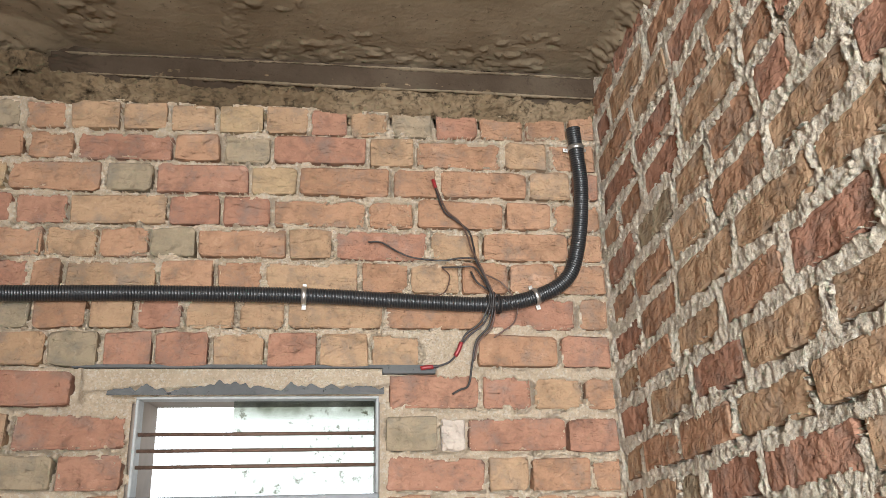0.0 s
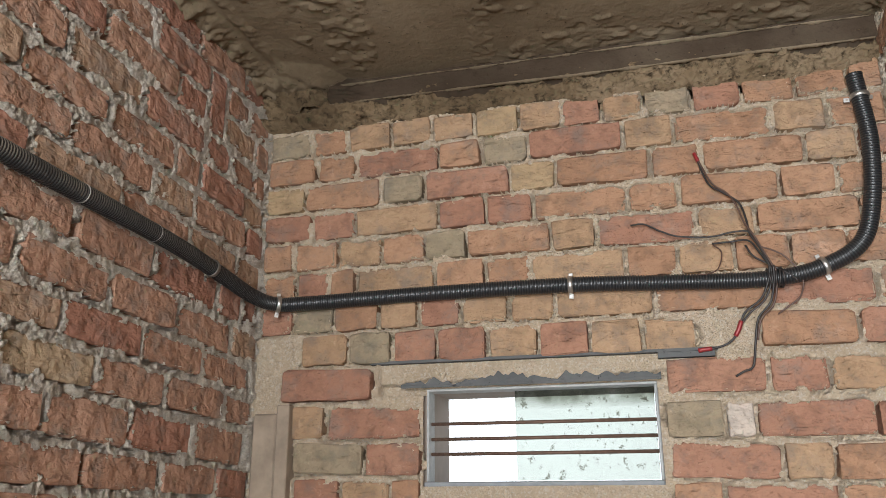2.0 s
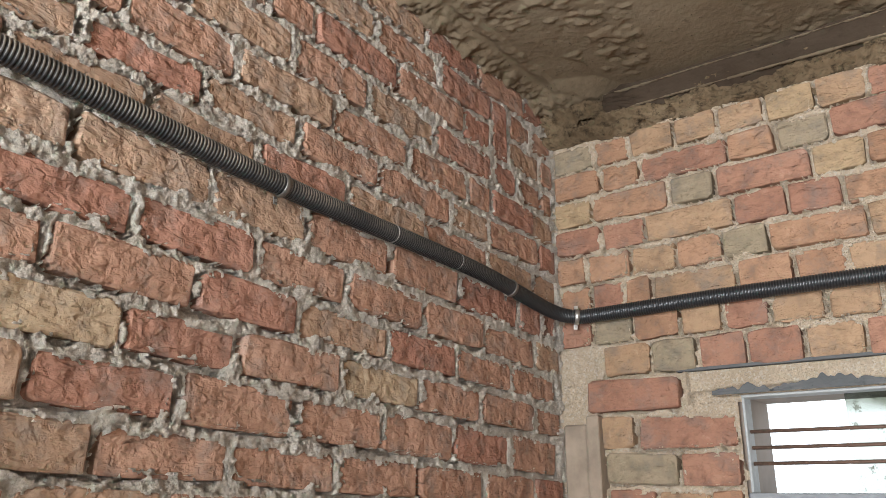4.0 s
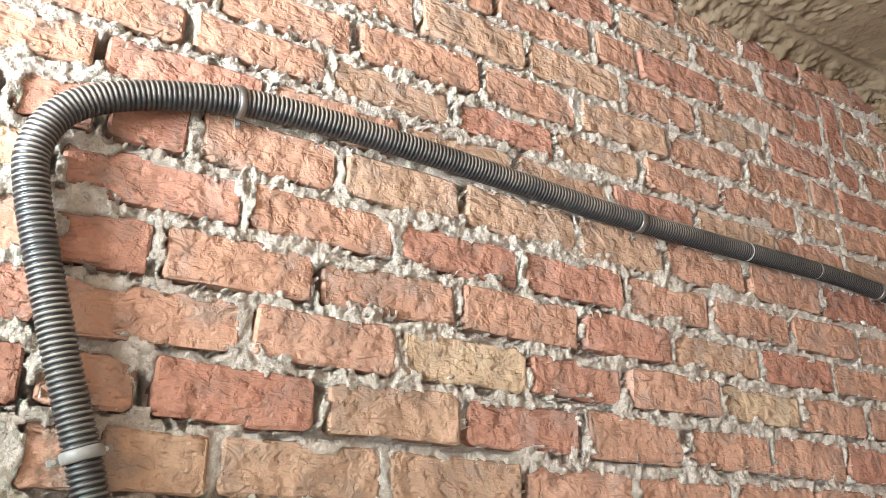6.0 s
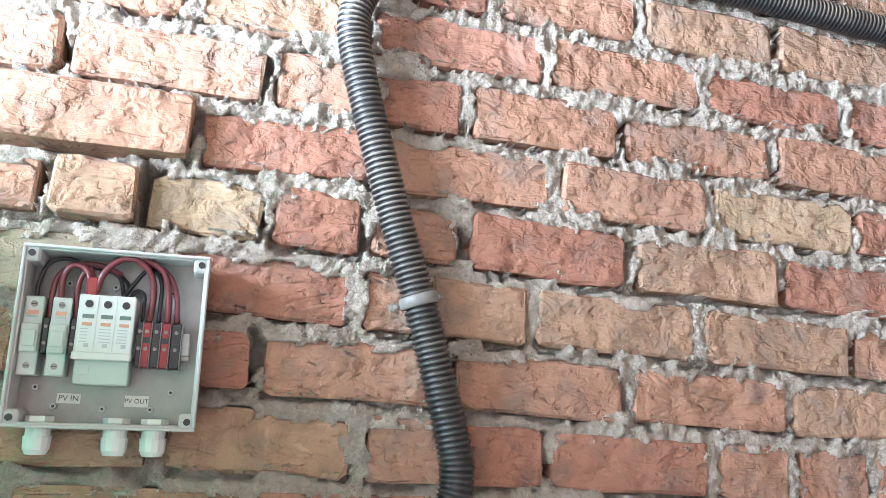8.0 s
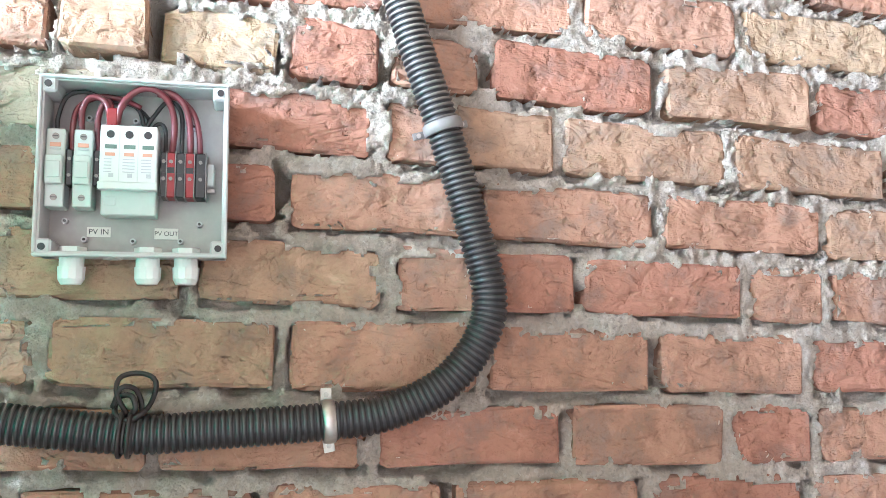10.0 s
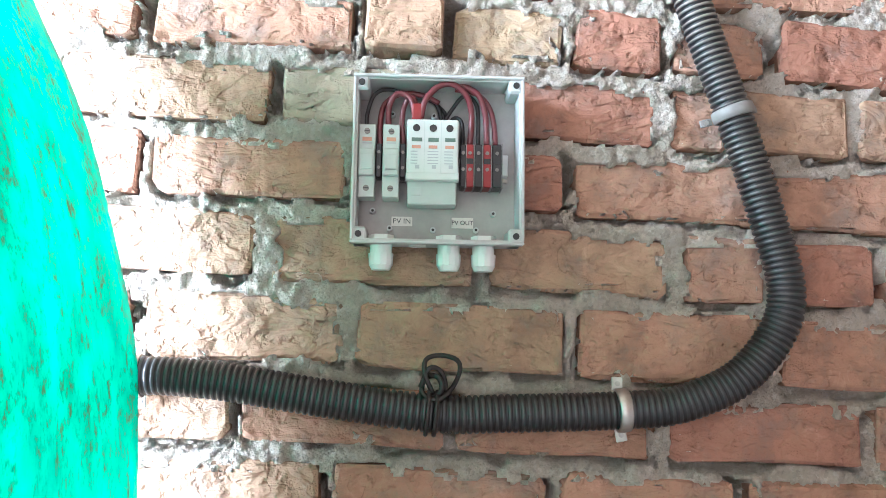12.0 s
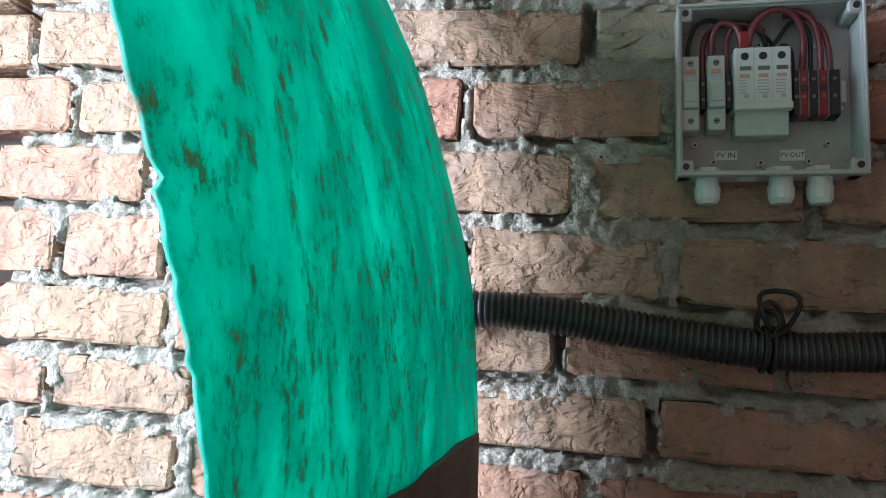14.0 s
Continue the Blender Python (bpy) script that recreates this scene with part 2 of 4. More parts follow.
DUST_SHEEN_CREST = dust_sheen_crest_material()
STEEL = plain("zinc_steel", (0.50, 0.49, 0.465), 0.36, 0.9, 0.2, 90)
PALE_PLASTIC = plain("pale_plastic", (0.21, 0.203, 0.193), 0.5)
TAB_WHITE = plain("painted_tab", (0.62, 0.60, 0.57), 0.5)
BOX_GREY = plain("grey_plastic", (0.50, 0.51, 0.51), 0.45, 0, 0.05, 40, 0.0002)
BOX_INNER = plain("darker_grey_plastic", (0.36, 0.35, 0.335), 0.6, 0, 0.15, 30, 0.0003)
DEVICE_WHITE = plain("white_device_plastic", (0.62, 0.66, 0.64), 0.4, 0, 0.03, 60, 0.0001)
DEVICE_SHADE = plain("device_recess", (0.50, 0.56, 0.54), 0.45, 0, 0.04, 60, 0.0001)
FUSE_GREY = plain("grey_green_device_plastic", (0.49, 0.55, 0.525), 0.4, 0, 0.04, 60, 0.0001)
GLAND = plain("white_nylon", (0.70, 0.73, 0.71), 0.4, 0, 0.04, 60, 0.0001)
BLACK = plain("black_plastic", (0.018, 0.018, 0.019), 0.45, 0, 0.2, 60, 0.0)
RED = plain("red_plastic", (0.24, 0.016, 0.018), 0.42, 0, 0.15, 60, 0.0)
RED_CABLE = plain("dark_red_cable", (0.14, 0.030, 0.036), 0.32, 0, 0.15, 60, 0.0)
ORANGE_PRINT = plain("orange_print", (0.58, 0.30, 0.21), 0.6, 0, 0.05, 60, 0.0)
INK = plain("dark_print", (0.05, 0.05, 0.06), 0.6, 0, 0.05, 60, 0.0)
FAINT_INK = plain("faint_print", (0.42, 0.45, 0.47), 0.6, 0, 0.05, 60, 0.0)
PAPER = plain("paper_label", (0.68, 0.66, 0.62), 0.7, 0, 0.05, 60, 0.0)
RUST = plain("rusty_iron", (0.14, 0.085, 0.06), 0.7, 0.4, 0.3, 120)
WOOD = plain("weathered_wood", (0.30, 0.235, 0.175), 0.8, 0, 0.25, 14, 0.002)
DARK_WOOD = plain("dark_wood", (0.16, 0.115, 0.085), 0.8, 0, 0.3, 18, 0.002)
PLASTER = plain("rough_plaster", (0.30, 0.25, 0.21), 0.95, 0, 0.2, 6, 0.004)
FLOOR_MAT = plain("dusty_floor", (0.17, 0.145, 0.12), 0.95, 0, 0.2, 5, 0.004)
GROUND_MAT = plain("dry_earth", (0.36, 0.29, 0.21), 0.95, 0, 0.2, 1.5, 0.01)


def turquoise_material():
    m, nt, p = material("worn_turquoise_paint")
    co = nt.nodes.new("ShaderNodeTexCoord")
    mp = nt.nodes.new("ShaderNodeMapping")
    mp.inputs["Rotation"].default_value = (0, radians(-14), 0)
    mp.inputs["Scale"].default_value = (1.5, 1.0, 0.85)
    nt.links.new(co.outputs["Object"], mp.inputs["Vector"])

    def streak(scale, detail, rough):
        n = node(nt, "ShaderNodeTexNoise", Scale=scale, Detail=detail, Roughness=rough)
        nt.links.new(mp.outputs["Vector"], n.inputs["Vector"])
        return n.outputs["Fac"]
    broad, mid, fine, dab = streak(9, 5, 0.62), streak(24, 8, 0.68), streak(110, 6, 0.72), streak(38, 5, 0.6)
    c = ramp(nt, broad, [(0.35, (0.010, 0.36, 0.27)), (0.52, (0.012, 0.49, 0.36)), (0.70, (0.03, 0.60, 0.455))]).outputs["Color"]
    c = mix(nt, gray(nt, mid, 0.46, 0.72), c, (0.02, 0.36, 0.25))
    rub = nt.nodes.new("ShaderNodeMath")
    rub.operation = "MULTIPLY"
    nt.links.new(gray(nt, mid, 0.44, 0.57), rub.inputs[0])
    nt.links.new(gray(nt, fine, 0.50, 0.60), rub.inputs[1])
    c = mix(nt, rub.outputs[0], c, (0.17, 0.13, 0.06))
    c = mix(nt, gray(nt, dab, 0.69, 0.75), c, (0.02, 0.15, 0.11))
    nt.links.new(c, p.inputs["Base Color"])
    p.inputs["Roughness"].default_value = 0.55
    bump(nt, p, [(mid, 0.006, 0.6), (fine, 0.003, 0.6)])
    tl = nt.nodes.new("ShaderNodeBsdfTranslucent")
    nt.links.new(c, tl.inputs["Color"])
    ms = nt.nodes.new("ShaderNodeMixShader")
    ms.inputs[0].default_value = 0.56
    nt.links.new(p.outputs[0], ms.inputs[1])
    nt.links.new(tl.outputs[0], ms.inputs[2])
    nt.links.new(ms.outputs[0], nt.nodes["Material Output"].inputs["Surface"])
    return m


TURQUOISE = turquoise_material()


def pane_material():
    m, nt, p = material("dirty_frosted_glass")
    spots = noise_tex(nt, 60, 5, 0.7)
    mottle = noise_tex(nt, 9, 4, 0.6)
    c = ramp(nt, spots.outputs["Fac"], [(0.60, (0.66, 0.68, 0.65)), (0.66, (0.22, 0.22, 0.18))]).outputs["Color"]
    sep = nt.nodes.new("ShaderNodeSeparateXYZ")
    gco = nt.nodes.new("ShaderNodeNewGeometry")
    nt.links.new(gco.outputs["Position"], sep.inputs[0])
    film = nt.nodes.new("ShaderNodeMath")
    film.operation = "MULTIPLY"
    nt.links.new(gray(nt, sep.outputs["Z"], 1.985, 2.02), film.inputs[0])
    nt.links.new(gray(nt, mottle.outputs["Fac"], 0.25, 0.60), film.inputs[1])
    c = mix(nt, film.outputs[0], c, (0.20, 0.21, 0.155))
    tl = nt.nodes.new("ShaderNodeBsdfTranslucent")
    nt.links.new(c, tl.inputs["Color"])
    tr = nt.nodes.new("ShaderNodeBsdfTransparent")
    nt.links.new(c, tr.inputs["Color"])
    ms = nt.nodes.new("ShaderNodeMixShader")
    ms.inputs[0].default_value = 0.85
    nt.links.new(tl.outputs[0], ms.inputs[1])
    nt.links.new(tr.outputs[0], ms.inputs[2])
    nt.links.new(ms.outputs[0], nt.nodes["Material Output"].inputs["Surface"])
    return m


PANE = pane_material()


# ---- mesh helpers ----
def link_mesh(name, verts, faces, mat, parent=None, label="", smooth=False):
    me = bpy.data.meshes.new(name)
    me.from_pydata([tuple(v) for v in verts], [], faces)
    me.materials.append(mat)
    if smooth:
        me.polygons.foreach_set("use_smooth", [True] * len(me.polygons))
    ob = new(name, me)
    if parent is not None:
        ob.parent = parent
    return tagged(ob, label)


def part(name, bm, mat, parent=None, label="", smooth=False):
    bmesh.ops.recalc_face_normals(bm, faces=bm.faces)
    me = bpy.data.meshes.new(name)
    bm.to_mesh(me)
    bm.free()
    me.materials.append(mat)
    if smooth:
        me.polygons.foreach_set("use_smooth", [True] * len(me.polygons))
    ob = new(name, me)
    if parent is not None:
        ob.parent = parent
    return tagged(ob, label)


def box_bm(x0, x1, y0, y1, z0, z1, bevel=0.0, bm=None, segments=1):
    own = bm is None
    b = bmesh.new()
    bmesh.ops.create_cube(b, size=1)
    for v in b.verts:
        v.co = Vector(((x0 + x1) / 2 + v.co.x * (x1 - x0), (y0 + y1) / 2 + v.co.y * (y1 - y0), (z0 + z1) / 2 + v.co.z * (z1 - z0)))
    if bevel:
        bmesh.ops.bevel(b, geom=list(b.edges), offset=bevel, segments=segments, affect="EDGES")
    if own:
        return b
    tmp = bpy.data.meshes.new("tmp")
    b.to_mesh(tmp)
    b.free()
    bm.from_mesh(tmp)
    bpy.data.meshes.remove(tmp)
    return bm


def spline(points, step):
    """Smooth curve through control points, resampled at even steps."""
    p = [Vector(q) for q in points]
    p = [2 * p[0] - p[1]] + p + [2 * p[-1] - p[-2]]
    fine = []
    for i in range(1, len(p) - 2):
        a, b, c, d = p[i - 1:i + 3]
        for k in range(24):
            t = k / 24
            fine.append(0.5 * ((2 * b) + (c - a) * t + (2 * a - 5 * b + 4 * c - d) * t * t + (3 * b - a - 3 * c + d) * t ** 3))
    fine.append(p[-2])
    out, carry = [fine[0]], 0.0
    for a, b in zip(fine, fine[1:]):
        seg = (b - a).length
        while seg > 1e-9 and carry + seg >= step:
            f = (step - carry) / seg
            a = a + (b - a) * f
            out.append(a.copy())
            seg = (b - a).length
            carry = 0.0
        carry += seg
    return out


def tube(points, radius, sides=8, cap=True):
    """radius: a number or a function of the step."""
    verts, faces = [], []
    up = None
    n = len(points)
    for i, c in enumerate(points):
        d = (points[min(i + 1, n - 1)] - points[max(i - 1, 0)]).normalized()
        if up is None:
            up = d.orthogonal().normalized()
        up = (up - d * up.dot(d)).normalized()
        side = d.cross(up)
        r = radius(i) if callable(radius) else radius
        for k in range(sides):
            a = 2 * math.pi * k / sides
            verts.append(c + (up * math.cos(a) + side * math.sin(a)) * r)
    for i in range(n - 1):
        for k in range(sides):
            k2 = (k + 1) % sides
            faces.append((i * sides + k, i * sides + k2, (i + 1) * sides + k2, (i + 1) * sides + k))
    if cap:
        faces.append(tuple(reversed(range(sides))))
        faces.append(tuple(range((n - 1) * sides, n * sides)))
    return verts, faces


def cyl_bm(a, b, r, sides=14, r2=None, bm=None):
    bm = bmesh.new() if bm is None else bm
    a, b = Vector(a), Vector(b)
    m = Matrix.Translation((a + b) / 2) @ (b - a).to_track_quat("Z", "Y").to_matrix().to_4x4()
    bmesh.ops.create_cone(bm, cap_ends=True, segments=sides, radius1=r, radius2=r if r2 is None else r2, depth=(b - a).length, matrix=m)
    return bm


def text_part(words, m, size, mat, parent):
    cu = bpy.data.curves.new("lettering", "FONT")
    cu.body, cu.size, cu.align_x, cu.align_y, cu.extrude = words, size, "CENTER", "CENTER", 0.0001
    tmp = bpy.data.objects.new("lettering", cu)
    me = bpy.data.meshes.new_from_object(tmp)
    bpy.data.objects.remove(tmp)
    me.materials.append(mat)
    ob = new("lettering", me)
    ob.parent, ob.matrix_local = parent, m
    return ob


# ---- layered noise for rough surfaces ----
def value_noise(u, v, size, seed):
    rng = np.random.RandomState(seed)
    table = rng.rand(256, 256)
    a, b = u / size + 40.0, v / size + 40.0
    i, j = np.floor(a).astype(int), np.floor(b).astype(int)
    f, g = a - i, b - j
    f, g = f * f * (3 - 2 * f), g * g * (3 - 2 * g)
    i, j = i % 255, j % 255
    return (table[i, j] * (1 - f) * (1 - g) + table[i + 1, j] * f * (1 - g) + table[i, j + 1] * (1 - f) * g + table[i + 1, j + 1] * f * g)


def fbm(u, v, size, seed, octaves=4, keep=0.55):
    total, amp, out = 0.0, 1.0, 0.0
    for k in range(octaves):
        out = out + amp * value_noise(u, v, size / 2 ** k, seed + k)
        total += amp
        amp *= keep
    return out / total


def sheet(name, us, vs, place, mat, parent=None, keep=None, label=""):
    """A grid surface; place maps the u and v arrays to x, y, z; keep says which points stay."""
    U, V = np.meshgrid(us, vs, indexing="ij")
    X, Y, Z = place(U, V)
    co = np.stack([X, Y, Z], -1).reshape(-1, 3)
    nu, nv = U.shape
    idx = np.arange(nu * nv).reshape(nu, nv)
    quads = np.stack([idx[:-1, :-1], idx[1:, :-1], idx[1:, 1:], idx[:-1, 1:]], -1).reshape(-1, 4)
    if keep is not None:
        k = keep(U, V).reshape(-1)
        quads = quads[k[quads].all(axis=1)]
    me = bpy.data.meshes.new(name)
    me.vertices.add(len(co))
    me.vertices.foreach_set("co", co.astype(np.float32).ravel())
    me.loops.add(quads.size)
    me.loops.foreach_set("vertex_index", quads.astype(np.int32).ravel())
    me.polygons.add(len(quads))
    me.polygons.foreach_set("loop_start", np.arange(0, quads.size, 4, dtype=np.int32))
    me.polygons.foreach_set("use_smooth", np.ones(len(quads), dtype=bool))
    me.update(calc_edges=True)
    me.validate()
    me.materials.append(mat)
    ob = new(name, me)
    if parent is not None:
        ob.parent = parent
    return tagged(ob, label)


# ---- the courses of brick ----
class Course:
    def __init__(self, z, slope, joints, colours, fill=(None, None)):
        self.z, self.slope, self.joints, self.colours = z, slope, list(joints), colours
        self.fill = fill

    def at(self, u):
        return self.z + self.slope * u


def stretch(course, lo, hi, rng):
    """Carry a course on to both ends of its wall with stretchers and headers."""
    j, c = list(course.joints), list(course.colours)
    while j[0] > lo + 0.03:
        j.insert(0, max(lo, j[0] - rng.choice([0.22, 0.225, 0.215, 0.115])))
        c.insert(0, rng.choice("ooorrtto"))
    while j[-1] < hi - 0.03:
        j.append(min(hi, j[-1] + rng.choice([0.22, 0.225, 0.215, 0.115])))
        c.append(rng.choice("ooorrtto"))
    course.joints, course.colours = j, c


def brick_mesh(length, height, seed, mat):
    """One worn brick with an uneven outline and broken arrises; its face looks along +x, its length lies along y."""
    rng = random.Random(seed)
    h, v = length / 2, height / 2
    c = [rng.choice([0.004, 0.006, 0.008, 0.011, 0.015]) for _ in range(4)]
    outline = []
    for k, (sy, sz) in enumerate(((-1, -1), (1, -1), (1, 1), (-1, 1))):
        corner = [(sy * h, sz * (v - c[k] * 0.75)), (sy * (h - c[k] * 0.30), sz * (v - c[k] * 0.25)), (sy * (h - c[k]), sz * v)]
        outline += corner if k % 2 == 0 else corner[::-1]
        if k % 2 == 0:
            outline += [(sy * h * f, sz * v) for f in (-0.34 + rng.uniform(-0.1, 0.1), 0.34 + rng.uniform(-0.1, 0.1))][::-1]
    n = len(outline)
    tilt, swing = rng.uniform(-0.03, 0.03), rng.uniform(-0.012, 0.012)
    rim, face, back = [], [], []
    for y, z in outline:
        y, z = y + rng.uniform(-0.0020, 0.0020), z + rng.uniform(-0.0022, 0.0022)
        ins, drop = rng.uniform(0.002, 0.0055), rng.uniform(0.0012, 0.0048)
        fy, fz = y - math.copysign(ins, y) * (abs(y) > h * 0.6), z - math.copysign(ins, z)
        level = tilt * z + swing * y
        rim.append((level - drop, y, z))
        face.append((level + rng.uniform(-0.0003, 0.0003), fy, fz))
        back.append((-0.05, y, z))
    faces = [tuple(range(n, 2 * n))]
    for k in range(n):
        k2 = (k + 1) % n
        faces.append((k, k2, n + k2, n + k))
        faces.append((2 * n + k, 2 * n + k2, k2, k))
    me = bpy.data.meshes.new("brick")
    me.from_pydata(rim + face + back, [], faces)
    me.materials.append(mat)
    return me


BRICK_MESHES = {}
for code, mat in BRICK.items():
    BRICK_MESHES[code, "s"] = [brick_mesh(0.21, 0.066, 100 + k, mat) for k in range(7)]
    BRICK_MESHES[code, "h"] = [brick_mesh(0.105, 0.066, 200 + k, mat) for k in range(5)]
NORTH_MESHES = {}
for code, mat in NORTH_BRICK.items():
    NORTH_MESHES[code, "s"] = [brick_mesh(0.21, 0.066, 300 + k, mat) for k in range(7)]
    NORTH_MESHES[code, "h"] = [brick_mesh(0.105, 0.066, 400 + k, mat) for k in range(5)]


def lay(courses, to_world, turn, parent, joint, bed, seed, special=None, skew=0.004, meshes=BRICK_MESHES, lean=1):
    """Lay the bricks of a wall and return their rectangles (u, z, half length, half height)."""
    rng = random.Random(seed)
    rects = []
    for n, course in enumerate(courses):
        for i, (a, b) in enumerate(zip(course.joints, course.joints[1:])):
            code = course.colours[i] if i < len(course.colours) else "o"
            u, w = (a + b) / 2, b - a - joint * rng.uniform(0.75, 1.25)
            if code in "-m" or w < 0.02:
                continue
            z = course.at(u)
            up = (courses[n - 1].at(u) - z) if n else 0.08
            down = (z - courses[n + 1].at(u)) if n + 1 < len(courses) else 0.08
            top, bot = z + up / 2, z - down / 2
            hgt = min(0.076, max(0.04, top - bot - bed * rng.uniform(0.8, 1.2)))
            z = (top + bot) / 2
            out = rng.uniform(-skew, skew)
            if special:
                out += special(n, u)
            kind, full = ("s", 0.21) if w > 0.15 else ("h", 0.105)
            ob = new("brick", rng.choice(meshes[code, kind]))
            flip = -1 if rng.random() < 0.5 else 1
            m = Matrix.Translation(to_world(u, out, z)) @ turn @ Euler((lean * math.atan(course.slope) + radians(rng.uniform(-1.1, 1.1)), radians(rng.uniform(-1.0, 1.0)), radians(rng.uniform(-1.0, 1.0)))).to_matrix().to_4x4()
            ob.parent = parent
            ob.matrix_local = m @ Matrix.Diagonal((1, flip * w / full, flip * hgt / 0.066, 1))
            rects.append((u, z, w / 2, hgt / 2, course.slope))
    return rects


def mortar_height(U, V, rects, seed, base, amp, ragged, extra=None, crevice=0.52, deep=0.03, lapping=0.042, gritty=1.0):
    """How far the mortar stands out from the brick plane, over a grid of the wall."""
    lumps = fbm(U, V, 0.026, seed, 4, 0.75)
    broad = fbm(U, V, 0.22, seed + 20, 3)
    crumb = fbm(U, V, 0.016, seed + 60, 2)
    grain = value_noise(U, V, 0.0075, seed + 61) - 0.5
    dust = np.random.default_rng(seed).random(U.shape) - 0.5
    H = base + amp * ((lumps - 0.5) * 1.25 + (broad - 0.5) * 0.9 + (crumb - 0.5) * 0.9) + gritty * (0.0050 * grain + 0.0034 * dust)
    over = fbm(U, V, 0.05, seed + 33, 4, 0.65)
    edge = (fbm(U, V, 0.03, seed + 40, 3) - 0.5) * ragged
    gap = fbm(U, V, 0.07, seed + 80, 3)
    pick = random.Random(seed)
    for u, z, hw, hh, s in rects:
        i0, i1 = np.searchsorted(U[:, 0], [u - hw - 0.02, u + hw + 0.02])
        j0, j1 = np.searchsorted(V[0], [z - hh - 0.02, z + hh + 0.02])
        if i1 <= i0 or j1 <= j0:
            continue
        su, sv = U[i0:i1, j0:j1], V[i0:i1, j0:j1]
        e = edge[i0:i1, j0:j1]
        inside = np.minimum(hw - np.abs(su - u), hh - np.abs(sv - z - s * (su - u))) + e
        part_h = H[i0:i1, j0:j1]
        rise = sv - z - s * (su - u)
        under = (rise < -hh + 0.004) & (np.abs(su - u) < hw + 0.002)
        limit = np.where(under, crevice - 0.10, crevice + 0.08)
        crack = (np.abs(inside + 0.001) < 0.0036) & (rise < hh * 0.8) & (gap[i0:i1, j0:j1] > limit)
        part_h[crack] = np.minimum(part_h[crack], -0.020)
        if pick.random() < 0.55:
            lo, hi = z - hh * pick.uniform(0.5, 1.0), z + hh * pick.uniform(0.2, 1.0)
            hole = (su > u + hw - 0.001 + e) & (su < u + hw + 0.0095 + e) & (sv > lo) & (sv < hi)
            part_h[hole] = -deep
        # cement left over the upper edge of the brick
        lap = np.clip((over[i0:i1, j0:j1] - 0.42) * lapping, -0.002, 0.012)
        bare = (inside > 0.004) & (hh - rise > lap)
        part_h[bare] = np.minimum(part_h[bare], -0.02)
        lapped = (inside > 0.004) & ~bare
        part_h[lapped] = np.maximum(part_h[lapped], -0.001) * 0.7 + 0.0016
    if extra:
        H = extra(U, V, H)
    return H


def slab(name, spans, mat, label, category="wall"):
    """A wall body made of blocks butted end to end."""
    bm = bmesh.new()
    for s in spans:
        box_bm(*s, bm=bm)
    return tagged(part(name, bm, mat), label, category, kind="structure")


# ---- the room: slabs ----
wall_west = slab("wall_west", [(-0.30, -0.075, -3.65, 0.30, 0, 2.95)], PLASTER, "unplastered orange-red brick wall with rough grey mortar joints")
WX0, WX1, WZ0, WZ1 = 0.445, 0.988, 1.808, 2.037     # the ventilator opening
wall_north = slab("wall_north", [
    (-0.073, WX0, 0.035, 0.26, 0, 2.95), (WX1, E_X + 0.063, 0.035, 0.26, 0, 2.95),
    (WX0, WX1, 0.035, 0.26, 0, WZ0), (WX0, WX1, 0.035, 0.26, WZ1, 2.95)], PLASTER,
    "unplastered brick wall with small barred ventilator window")
wall_east = slab("wall_east", [(E_X + 0.065, E_X + 0.30, -3.65, 0.30, 0, 2.95)], PLASTER, "unplastered brick wall with thick grey mortar joints")
DX0, DX1, DZ = 0.27, 1.27, 2.74
wall_south = slab("wall_south", [
    (-0.073, DX0, S_Y - 0.25, S_Y, 0, 2.95), (DX1, E_X + 0.063, S_Y - 0.25, S_Y, 0, 2.95), (DX0, DX1, S_Y - 0.25, S_Y, DZ, 2.95)],
    PLASTER, "plain rough wall with a tall open doorway")
floor = slab("floor", [(-0.3, E_X + 0.3, S_Y - 0.25, 0.3, -0.12, 0.0)], FLOOR_MAT, "dusty bare concrete floor", "floor")
ground = sheet("ground", np.linspace(-600, 600, 41), np.linspace(-600, 600, 41), lambda U, V: (U, V, U * 0 - 0.13), GROUND_MAT)
tagged(ground, "dry bare earth around the building", "ground", kind="structure")


